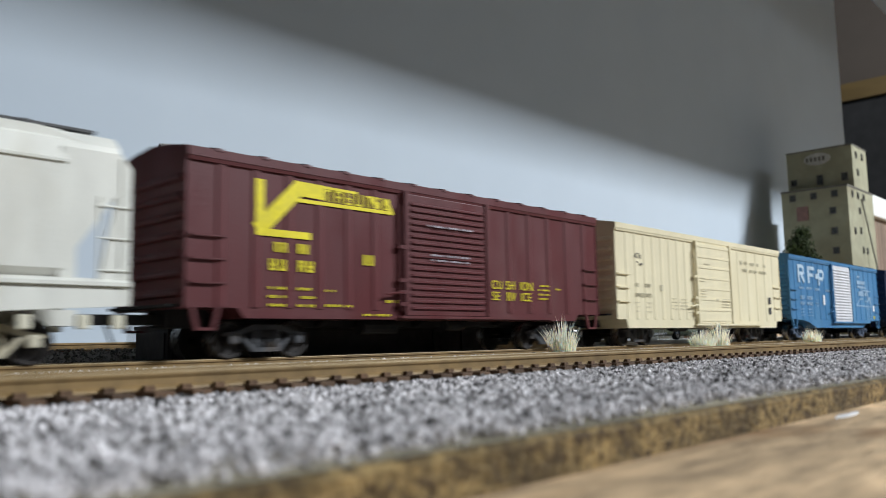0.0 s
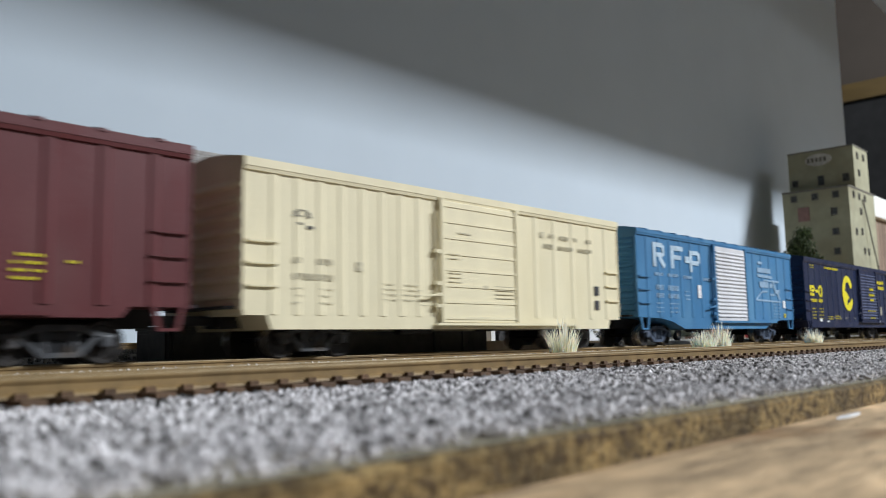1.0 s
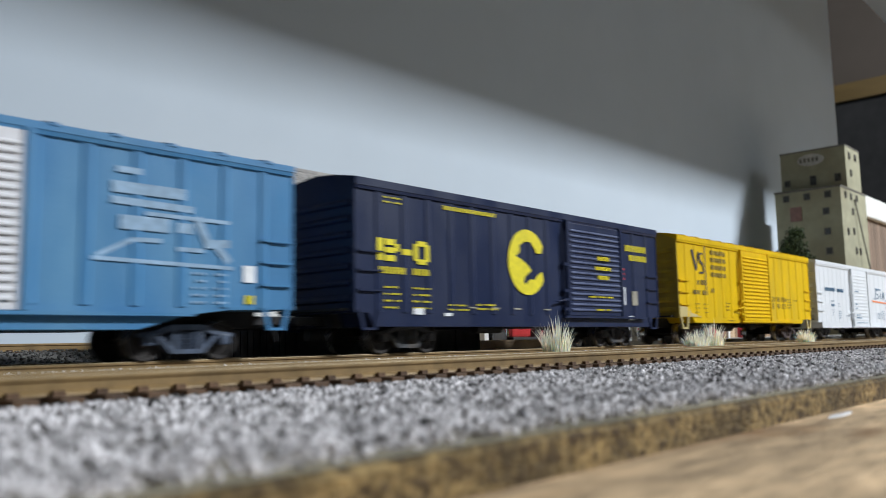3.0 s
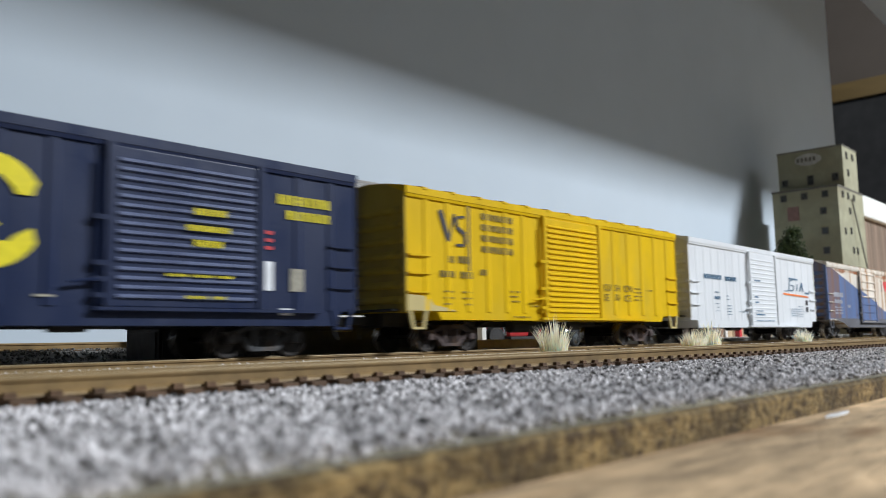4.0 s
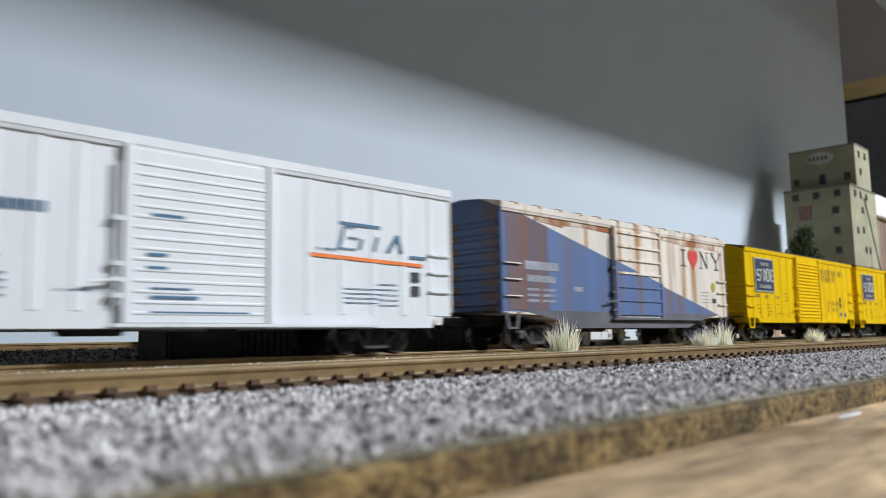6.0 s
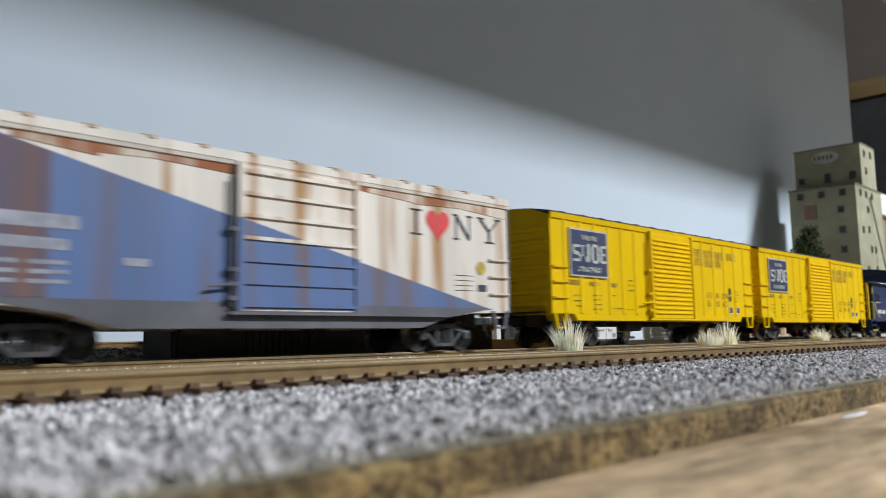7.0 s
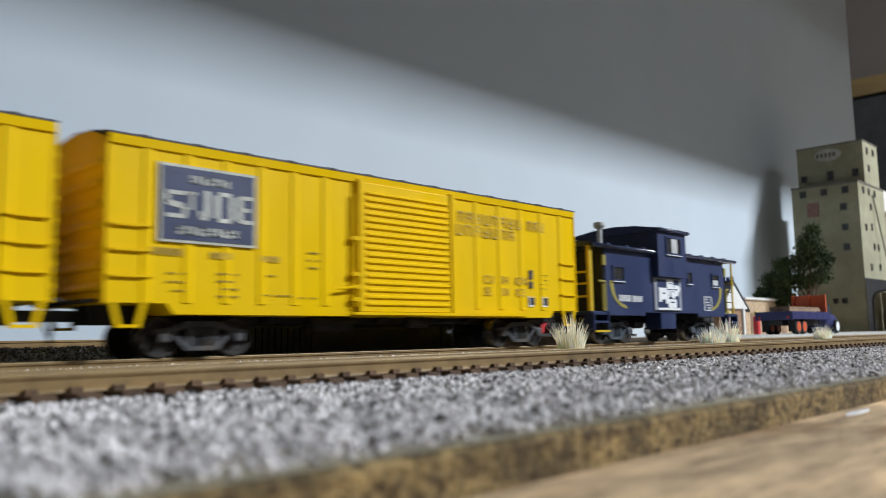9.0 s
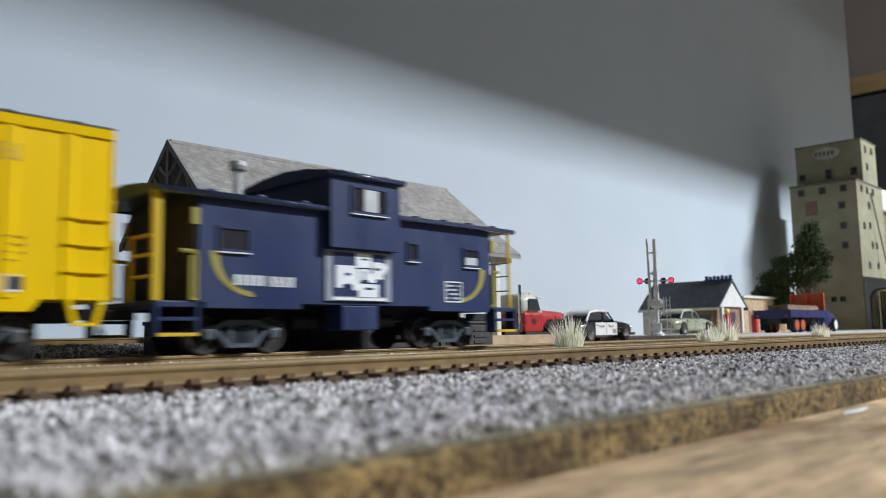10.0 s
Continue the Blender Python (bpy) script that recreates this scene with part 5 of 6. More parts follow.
# gable truss
for s in (-1, 1):
    bm = bmesh.new()
    prism(bm, [(ST_Y, ST_RIDGE + 0.8), (ST_Y + s * (ST_HALF + 0.6), ST_EAVE + 0.2), (ST_Y + s * (ST_HALF + 0.6), ST_EAVE - 2.6), (ST_Y, ST_RIDGE - 2.4)], ST_X0 - 1.6, ST_X0 - 0.2, "x")
    part("bargeboard", bm, TRIM, stn)
    bm = bmesh.new()
    for (y0, d0), (y1, d1) in (((1, 14), (9, 8)), ((1, 26), (13, 12)), ((12, 30), (20, 20)), ((20, 30), (14, 14))):
        p, q = Vector((ST_X0 - 0.6, ST_Y + s * y0, ST_RIDGE - d0)), Vector((ST_X0 - 0.6, ST_Y + s * y1, ST_RIDGE - d1))
        tube(bm, p, q, 1.0, 4)
    part("brace", bm, TRIM, stn)
part("king_post", bar(ST_X0 - 1.4, ST_X0 + 0.2, ST_Y - 1.0, ST_Y + 1.0, ST_RIDGE - 32, ST_RIDGE - 2), TRIM, stn)
part("tie_beam", bar(ST_X0 - 1.4, ST_X0 + 0.2, ST_Y - 30, ST_Y + 30, ST_RIDGE - 32, ST_RIDGE - 29.6), TRIM, stn)
bm = bmesh.new()
prism(bm, [(ST_Y - 36, ST_EAVE), (ST_Y, ST_RIDGE - 3), (ST_Y + 36, ST_EAVE)], ST_X0 + 22, ST_X0 + 24, "x")
part("gable_wall", bm, TRIM, stn)
part("wall", bar(ST_X0 + 22, 312, ST_Y - 18, ST_Y + 36, 7.6, ST_EAVE + 8), CREAMWALL, stn)
for x in (ST_X0 + 4, 225, 276, 322):
    part("post", bar(x - 1.6, x + 1.6, ST_Y - ST_HALF + 4.4, ST_Y - ST_HALF + 7.6, 11.0, ST_EAVE + 3), CREAMWALL, stn, "white platform post")
part("beam", bar(ST_X0 + 2, 333, ST_Y - ST_HALF + 4, ST_Y - ST_HALF + 8, ST_EAVE - 4, ST_EAVE), CREAMWALL, stn)
part("platform", bar(250, 375, 254, 282, 7.4, 11.5, 0.3), TAN, stn, "low tan platform")

mk = thing("milk_churn", "white metal churn standing on the gravel bank", "churn", (141, 254, 10.0))
bm = bmesh.new()
lathe(bm, [(0, 4.2), (20, 4.2), (22, 3.4), (25, 2.6), (27, 2.6), (27.2, 3.2), (29.5, 3.2)], 20, "z")
part("can", bm, CREAMWALL, mk, smooth=False)


# ---------------------------------------------------------------- road vehicles
TYRE = material("tyre_rubber", (0.02, 0.02, 0.02), rough=0.8, vary=0.2, scale=400)
CHROME = material("chrome", (0.75, 0.75, 0.75), rough=0.15, metal=1.0, vary=0.05)
GLASSY = material("car_glass", (0.04, 0.05, 0.055), rough=0.08, vary=0.1, bump=0)


def wheel(parent, x, y, r, rim, width=2.4):
    bm = bmesh.new()
    lathe(bm, [(-width / 2, r * 0.7), (-width / 2, r * 0.95), (-width * 0.35, r), (width * 0.35, r), (width / 2, r * 0.95), (width / 2, r * 0.7)], 20, "y")
    w = part("wheel", bm, TYRE, parent)
    w.matrix_basis = pose(x * MM, y * MM, r * MM)
    bm = bmesh.new()
    lathe(bm, [(-width / 2 - 0.15, r * 0.3), (-width / 2 - 0.05, r * 0.68), (width / 2 + 0.05, r * 0.68), (width / 2 + 0.15, r * 0.3)], 16, "y")
    part("rim", bm, rim, w)


def loft(bm, stations):
    """A rounded shell along x: stations of (x, half width, low z, high z)."""
    shape = ((-0.86, 0.0), (-1.0, 0.22), (-1.0, 0.62), (-0.92, 0.86), (-0.6, 1.0), (0.6, 1.0), (0.92, 0.86), (1.0, 0.62), (1.0, 0.22), (0.86, 0.0))
    rings = [[bm.verts.new((x, u * w, a + (b - a) * v)) for u, v in shape] for x, w, a, b in stations]
    for p, q in zip(rings, rings[1:]):
        for i in range(10):
            bm.faces.new((p[i], p[(i + 1) % 10], q[(i + 1) % 10], q[i]))
    bm.faces.new(rings[0][::-1])
    bm.faces.new(rings[-1])
    return bm


def sedan(name, label, x, y, z, lower, middle, roof, rz=0, size=(1, 1, 1)):
    car = thing(name, label, "car", (x, y, z), rz)
    car.scale = size
    part("body", loft(bmesh.new(), [(-30, 6.5, 4.6, 8.2), (-29, 8.4, 3.4, 9.4), (-25, 9.6, 2.8, 10.6), (-18, 10, 2.6, 11.2), (-8, 10, 2.4, 11.4), (9, 10, 2.4, 11.4),
                                    (14, 9.9, 2.4, 11.3), (22, 9.4, 2.6, 10.8), (27, 8.4, 3.0, 10.0), (29.4, 6.6, 4.0, 8.6)]), lower, car, smooth=True)
    for q in (-1, 1):
        for x0, x1 in ((-12.6, -1.8), (-1.4, 9.4)):
            d = part("door", bar(x0, x1, q * 9.95 - 0.25, q * 9.95 + 0.25, 3.4, 10.2, 0.15), middle, car)
            part("handle", bar(x0 + 1.0, x0 + 2.6, q * 10.3 - 0.15, q * 10.3 + 0.15, 8.6, 9.0), CHROME, d)
        part("chrome_strip", bar(-26, 26, q * 10.0 - 0.15, q * 10.0 + 0.3 * (q > 0) + 0.1, 7.2, 7.5), CHROME, car)
    c = part("cabin", loft(bmesh.new(), [(-19, 7.4, 10.6, 11.6), (-15, 7.7, 10.6, 14.6), (-11, 7.7, 10.6, 16.0), (-4, 7.7, 10.6, 16.6), (2, 7.7, 10.6, 16.0), (5, 7.6, 10.6, 14.4), (9.4, 7.4, 10.6, 11.4)]), GLASSY, car, "dark window glass", smooth=True)
    part("roof", loft(bmesh.new(), [(-16.4, 6.6, 14.0, 14.4), (-13.4, 7.7, 15.0, 16.4), (-9, 7.9, 15.6, 17.4), (-4, 7.9, 15.7, 17.8), (1, 7.8, 15.6, 17.3), (4.2, 7.0, 15.0, 15.8)]), roof, c, smooth=True)
    for q in (-1, 1):
        for px, tx in ((-18.6, -14.6), (-1.6, -1.8), (9.2, 4.0)):
            bm = bmesh.new()
            tube(bm, (px, q * 8.0, 10.8), (tx, q * 7.6, 15.8), 0.75 if px < -10 else 0.5, 6)
            part("pillar", bm, roof if px < -10 else lower, c)
        for wx in (-17.6, 18.2):
            bm = bmesh.new()
            tube(bm, (wx, q * 9.3, 4.2), (wx, q * 10.05, 4.2), 4.7, 18)
            part("wheel_arch", bm, TYRE, car)
            wheel(car, wx, q * 9.3, 4.0, CHROME)
        bm = bmesh.new()
        tube(bm, (27.4, q * 6.4, 7.6), (29.8, q * 6.4, 7.4), 1.3, 12)
        part("headlight", bm, PALE, car)
        bm = bmesh.new()
        tube(bm, (-30.2, q * 7, 7.4), (-29, q * 7, 7.4), 0.8, 10)
        part("tail_light", bm, RED_INK, car)
    part("grille", bar(29.2, 30.0, -4.4, 4.4, 4.6, 7.4, 0.3), CHROME, car)
    part("bumper", bar(29.6, 31, -9.2, 9.2, 3.2, 4.8, 0.5), CHROME, car, "chrome bumper")
    part("bumper", bar(-31, -29.6, -9.2, 9.2, 3.4, 5.0, 0.5), CHROME, car, "chrome bumper")
    return car


CARBLACK = material("car_black", (0.012, 0.012, 0.014), rough=0.2, vary=0.1, coat=0.4)
CARWHITE = material("car_white", (0.78, 0.78, 0.78), rough=0.3, vary=0.04, coat=0.4)
CARGREEN = material("car_green", (0.34, 0.37, 0.26), rough=0.3, vary=0.08, coat=0.4)
CARCREAM = material("car_cream", (0.55, 0.55, 0.44), rough=0.3, vary=0.06, coat=0.4)
pc = sedan("police_car", "black and white vintage police car on the road", 430, 278.5, 7.1, CARBLACK, CARWHITE, CARWHITE, size=(1.1, 1.1, 1.12))
mark("badge", strokes(-10.4, [(-9, 8.2, -4, 8.2, 0.9), (1, 8.2, 5, 8.2, 0.9), (5, 5.6, 7.6, 5.6, 2.2)], 1, 0.1), GREY_INK, pc)
sedan("sedan", "pale green vintage sedan parked by the road", 524, 266, 10.0, CARGREEN, CARGREEN, CARCREAM, size=(1.0, 1.0, 1.0))

REDPAINT = material("truck_red", (0.42, 0.025, 0.03), rough=0.35, vary=0.1, coat=0.3)
CABCREAM = material("cab_cream", (0.60, 0.58, 0.50), rough=0.4, vary=0.06)
tr = thing("tow_truck", "red and cream vintage truck with black fenders", "truck", (378, 293.5, 7.5))
tr.scale = (1.2, 1.05, 1.06)
part("frame", bar(-46, 34, -5, 5, 4.6, 6.6), BLACK, tr)
part("hood", loft(bmesh.new(), [(4, 8.4, 7, 17.6), (10, 7.4, 7, 17.8), (20, 6.4, 7, 17.4), (29, 5.6, 7, 16.8), (32.4, 5.0, 7.4, 15.8)]), REDPAINT, tr, smooth=True)
part("grille", bar(32.5, 33.4, -4.6, 4.6, 6.6, 14, 0.3), CHROME, tr)
part("cab_body", bar(-9, 6, -10.5, 10.5, 5.6, 16.4, 1.6), REDPAINT, tr)
cb = part("cab", loft(bmesh.new(), [(-9.6, 8.6, 15.6, 24.4), (-8.4, 9.6, 15.6, 26.2), (-3, 9.8, 15.6, 26.8), (1.6, 9.6, 15.6, 26.2), (3.4, 9.2, 15.6, 24.6), (6.4, 9.0, 15.6, 17.0)]), CABCREAM, tr, smooth=True)
bm = bmesh.new()
prism(bm, [(3.9, 24.0), (4.3, 24.0), (6.9, 17.4), (6.5, 17.4)], -7.6, 7.6, "y")
part("windscreen", bm, GLASSY, cb)
for i, y in enumerate((-5, -2.5, 0, 2.5, 5)):
    part("marker_light", bar(0.6, 1.8, y - 0.4, y + 0.4, 26.4, 27.2, 0.2), ORANGE_INK, cb)
bm = bmesh.new()
tube(bm, (-2, -10.45, 11.4), (-2, -10.7, 11.4), 1.7, 16)
part("door_emblem", bm, BLACK, tr, "dark round door emblem")
for q in (-1, 1):
    bm = bmesh.new()
    prism(bm, [(-5.5, 17.2), (-5.5, 23.6), (1.4, 23.6), (3.8, 17.2)], q * 10.1 - 0.2, q * 10.1 + 0.2, "y")
    part("side_window", bm, GLASSY, cb)
    bm = bmesh.new()
    prism(bm, [(8, 4.4), (9, 9.4), (13, 12.6), (21, 12.8), (27, 10.4), (31.6, 6.6), (30, 6.0), (26, 9.0), (20.6, 11.4), (14.4, 11.2), (11, 8.4), (10, 4.4)], q * 8.6 - 2.4, q * 8.6 + 2.4, "y")
    part("fender", bm, BLACK, tr)
    wheel(tr, 17, q * 8.8, 5.8, REDPAINT, 3)
    wheel(tr, -32, q * 8.6, 5.6, BLACK, 4)
    wheel(tr, -19, q * 8.6, 5.6, BLACK, 4)
    part("running_board", bar(-9, 12, q * 9.6 - 1.5, q * 9.6 + 1.5, 3.6, 5.6, 0.2), BLACK, tr)
    bm = bmesh.new()
    tube(bm, (31, q * 8.4, 11), (33, q * 8.4, 11), 1.5, 12)
    part("headlight", bm, CHROME, tr)
bm = bmesh.new()
tube(bm, (-10.5, -8.5, 6), (-10.5, -8.5, 31), 0.8, 8)
part("exhaust_pipe", bm, CHROME, tr)
bm = bmesh.new()
box(bm, -44, -12, -4, 4, 6.6, 8.5, 0.4)
part("deck", bm, BLACK, tr)
part("bumper", bar(33.5, 35, -10, 10, 4.2, 6.2, 0.3), CHROME, tr)
part("visor", bar(2.6, 7.6, -9, 9, 24.2, 24.9), CABCREAM, tr)

LBLUE = material("lorry_blue", (0.022, 0.028, 0.12), rough=0.4, vary=0.12)
LORANGE = material("tailboard_orange", (0.55, 0.085, 0.02), rough=0.5, vary=0.12, scale=200)
LUMBER = material("lumber", (0.30, 0.20, 0.13), rough=0.75, vary=0.3, scale=150, random_object=0.3)
lo = thing("flatbed_lorry", "blue flatbed lorry with lumber load and orange headboard", "lorry", (650, 235, 10.0))
part("flat_deck", bar(-46, 27, -13, 13, 13, 16, 0.3), LBLUE, lo)
for q in (-1, 1):
    part("side_rail", bar(-46, 27, q * 13.2 - 0.5, q * 13.2 + 0.5, 11, 16.8, 0.2), LBLUE, lo)
part("tail_board", bar(-47, -45.8, -13.8, 13.8, 10.4, 16.8, 0.2), LBLUE, lo)
part("chassis", bar(-44, 66, -5, 5, 6.5, 12.9), BLACK, lo)
part("headboard", bar(27, 29, -13, 13, 15, 30.5, 0.3), LORANGE, lo, "orange steel headboard")
for y in (-12.4, 0, 12.4):
    part("board_stake", bar(25.8, 27.2, y - 0.9, y + 0.9, 16, 31, 0.2), LORANGE, lo)
for i in range(9):
    part("plank", bar(-43 + (i % 3) * 3, 12 + (i % 4) * 3, -10.6 + (i % 3) * 6, -5.4 + (i % 3) * 6, 16 + (i // 3) * 1.5, 17.4 + (i // 3) * 1.5), LUMBER, lo)
lc = part("cab", loft(bmesh.new(), [(31, 10.4, 5, 23.6), (33, 11, 5, 25.4), (42, 11, 5, 25.2), (45.5, 10.6, 5, 17.6), (56, 9.6, 5, 16.4), (64, 8.6, 5, 15.2), (67, 7, 6, 13)]), LBLUE, lo, smooth=True)
for q in (-1, 1):
    bm = bmesh.new()
    prism(bm, [(34.5, 17.4), (34.5, 23.2), (41.4, 23.2), (43.6, 17.4)], q * 10.9 - 0.3, q * 10.9 + 0.3, "y")
    part("side_window", bm, GLASSY, lc)
    for x in (-30, -18, 56):
        wheel(lo, x, q * 9.8, 5.6, PALE if x == 56 else LORANGE, 4)
    part("mud_flap", bar(-38.6, -38, q * 9.8 - 2.6, q * 9.8 + 2.6, 2.0, 11.0), TYRE, lo)
    bm = bmesh.new()
    tube(bm, (-47.4, q * 10.6, 12.4), (-46.9, q * 10.6, 12.4), 0.9, 10)
    part("tail_light", bm, RED_INK, lo)
part("bumper", bar(67, 68.4, -10, 10, 4.4, 6.6, 0.4), CHROME, lo)

# ---------------------------------------------------------------- level crossing signal
SILVER = material("signal_silver", (0.70, 0.72, 0.73), rough=0.35, metal=0.1, vary=0.2, scale=400)
LAMPRED = material("signal_red_light", (1.0, 0.02, 0.06), rough=0.3, vary=0.0, bump=0, emit=4.0)
sg = thing("crossing_signal", "silver level crossing signal with red lights and raised gate", "crossing signal", (459, 250, 10.0), -61)
bm = bmesh.new()
lathe(bm, [(0, 4.2), (1.2, 4.2), (1.8, 2.8), (3.4, 2.2)], 16, "z")
part("base", bm, SILVER, sg)
bm = bmesh.new()
tube(bm, (0, 0, 1), (0, 0, 37), 1.35, 10)
part("mast", bm, SILVER, sg)
bm = bmesh.new()
box(bm, -3.6, 3.6, -3.4, 2.4, 17, 22.6, 1.4)
tube(bm, (-2.6, -4.0, 20), (-2.6, -3.0, 20), 2.0, 14)
tube(bm, (2.4, -4.0, 18.6), (2.4, -3.0, 18.6), 1.4, 12)
part("gate_box", bm, SILVER, sg)
bm = bmesh.new()
box(bm, -3.2, 2.6, -3.0, 2.2, 2.4, 8.0, 0.9)
tube(bm, (-1.6, -3.4, 5.4), (-1.6, -2.8, 5.4), 1.6, 12)
part("relay_box", bm, SILVER, sg)
for i, x in enumerate((-4.8, 4.2)):
    bm = bmesh.new()
    prism(bm, [(x - 0.5, 12), (x + 0.5, 12), (x + 0.8, 22), (x + 0.3, 24), (x - 0.6, 22)], -2.0, -0.8, "y")
    part("counterweight", bm, SILVER, sg)
bm = bmesh.new()
tube(bm, (-3.4, -2.2, 20), (-4.2, -2.2, 60.5), 0.9, 8, 0.55)
part("gate_arm", bm, SILVER, sg, "thin raised gate arm")
bm = bmesh.new()
tube(bm, (0.4, -1.6, 22), (0.4, -1.6, 60), 1.5, 10, 1.2)
part("gate_arm", bm, SILVER, sg, "thick raised gate arm")
for z in (38, 51):
    part("arm_tie", bar(-4.6, 1.6, -2.6, -1.2, z, z + 0.9, 0.15), SILVER, sg)
bm = bmesh.new()
lathe(bm, [(37.2, 1.2), (38, 2.3), (39.2, 2.1), (40.2, 1.2), (40.6, 0.4)], 14, "z")
part("bell", bm, SILVER, sg)
head = part("lamp_bar", bar(-9.4, 9.4, -0.7, 0.5, 33.4, 34.4, 0.2), SILVER, sg)
for x in (-9.5, 9.5, -4.8, 4.8):
    facing = 1 if abs(x) > 6 else -1
    bm = bmesh.new()
    tube(bm, (x, 0.5, 34), (x, -0.6, 34), 1.9, 16)
    part("target", bm, BLACK, head, "black signal target")
    bm = bmesh.new()
    for i in range(7):
        a, b2 = radians(15 + 150 * i / 7), radians(15 + 150 * (i + 1) / 7)
        prism(bm, [(x + 1.6 * math.cos(a), 34 + 1.6 * math.sin(a)), (x + 1.6 * math.cos(b2), 34 + 1.6 * math.sin(b2)),
                   (x + 1.9 * math.cos(b2), 34 + 1.9 * math.sin(b2)), (x + 1.9 * math.cos(a), 34 + 1.9 * math.sin(a))], min(-facing * 0.6, -facing * 3.2), max(-facing * 0.6, -facing * 3.2), "y")
    part("hood", bm, BLACK, head)
    bm = bmesh.new()
    tube(bm, (x, -0.5 * facing, 34), (x, -1.1 * facing, 34), 1.15, 14)
    part("lamp", bm, LAMPRED if facing > 0 else RED_INK, head, "glowing red lamp" if facing > 0 else "unlit red lamp lens")
ld = part("ladder", bars((5.8, 6.2, 1.6, 2.1, 0, 24), (8.0, 8.4, 1.6, 2.1, 0, 24)), SILVER, sg)
for i in range(7):
    part("rung", bar(6.2, 8.0, 1.7, 2.0, 2.4 + i * 3.2, 2.8 + i * 3.2), SILVER, ld)
part("cabinet", bar(-7.6, -4.4, -3.5, 2, 0, 10.5, 0.4), CREAMWALL, sg, "white signal cabinet")

# ---------------------------------------------------------------- filling station
SLATE = material("dark_slate_roof", (0.035, 0.04, 0.05), rough=0.7, vary=0.25, scale=200, bump=0.25)
BRICKY = material("brown_stucco", (0.28, 0.17, 0.10), rough=0.8, vary=0.2, scale=200, bump=0.2)
gs = thing("filling_station", "small filling station with dark roof and white gable", "filling station", (760, 332, 10.0))
GX, GD, GE, GR = 33.0, 84.0, 25.0, 52.0
part("wall", bar(-GX + 3, GX - 3, 3, GD - 3, 0, GE + 2), BRICKY, gs)
part("side_wall", bar(-GX + 2.4, -GX + 3.2, 30, GD - 3, 0, GE), CREAMWALL, gs, "white side wall")
bm = bmesh.new()
prism(bm, [(-GX - 1, GE - 1), (0, GR), (GX + 1, GE - 1), (GX + 1, GE - 3), (0, GR - 3), (-GX - 1, GE - 3)], 0, GD, "y")
part("roof", bm, SLATE, gs)
bm = bmesh.new()
prism(bm, [(-GX + 3, GE), (0, GR - 4), (GX - 3, GE)], 0.6, 3.0, "y")
part("gable", bm, CREAMWALL, gs, "white gable")
SIGN_BLUE = material("sign_blue", (0.02, 0.045, 0.18), vary=0.2, scale=200)
rs = part("roof_sign", bar(-0.6, 0.6, 0, 28, GR - 1, GR + 0.6, 0.2), SIGN_BLUE, gs, "blue sign on the ridge")
for i in range(7):
    part("sign_block", bar(-0.8, 0.8, 0.4 + i * 4, 3.4 + i * 4, GR + 0.4, GR + 4.0 - 0.5 * (i % 2), 0.3), SIGN_BLUE, rs)
part("fascia_board", bar(-GX - 1.6, -GX - 0.8, 0, GD, GE - 3.2, GE - 0.8), CREAMWALL, gs)
part("column", bar(-GX + 1.6, -GX + 4.4, 6, 9, 0, GE), BRICKY, gs, "brown corner column")
part("garage_door", bar(-GX + 2.0, -GX + 2.9, 32, 56, 0, 18, 0.2), CARCREAM, gs, "cream garage door")
for q in (-22, 22):
    part("porch_post", bar(q - 2, q + 2, 1, 4, 0, GE + 1), CREAMWALL, gs)
part("door", bar(-8, 8, 2.4, 3.2, 0, 20), SLATE, gs)
part("window", bar(-GX + 2.6, -GX + 3.1, 10, 26, 7, 18), GLASSY, gs)
PUMP = material("pump_red", (0.55, 0.03, 0.04), rough=0.4, vary=0.1)
for x in (712, 774):
    pu = thing("fuel_pump", "red fuel pump with a pale globe", "fuel pump", (x, 318, 10.0), group="fuel pumps")
    part("cabinet", bar(-3, 3, -2.4, 2.4, 0, 17, 0.5), PUMP, pu)
    bm = bmesh.new()
    lathe(bm, [(17, 1.0), (18, 2.2), (20, 2.6), (21.6, 2.0), (22.4, 0.6)], 14, "z")
    part("globe", bm, material("globe_yellow", (0.75, 0.6, 0.2), rough=0.3, vary=0.05), pu, "pale yellow globe")

# low tan store behind
st = thing("storehouse", "long low tan storehouse by the backdrop", "storehouse", (1120, 440, 7.6))
part("wall", bar(-85, 70, 0, 40, 0, 47), TAN, st)
part("roof", bar(-88, 73, -3, 43, 47, 50, 0.5), CREAMWALL, st)
for x in (-60, -25, 10, 45):
    part("door", bar(x - 8, x + 8, -0.8, 0.4, 0, 30), LUMBER, st)

# ---------------------------------------------------------------- grain elevator
ELEV = material("elevator_cream", (0.285, 0.275, 0.185), rough=0.85, vary=0.14, scale=60, bump=0.15, spots=(0.21, 0.19, 0.12), spot_scale=14, spot_low=0.5, spot_high=0.75)
PANE = material("elevator_pane", (0.03, 0.032, 0.03), rough=0.3, vary=0.3, scale=300)
EROOF = material("elevator_roof", (0.13, 0.12, 0.10), rough=0.9, vary=0.2, scale=80)
ge = thing("grain_elevator", "tall cream concrete grain elevator with small dark windows", "grain elevator", (0, 0, 0.8))
ge.scale = (0.94, 0.94, 0.94)
EX0, EX1, EY0, EY1 = 1341.0, 1477.0, 380.0, 481.0
UX0, UX1, UY0, UY1 = 1376.0, 1453.0, 379.0, 481.0
part("lower_block", bar(EX0, EX1, EY0, EY1, 6.6, 241, 0.6), ELEV, ge)
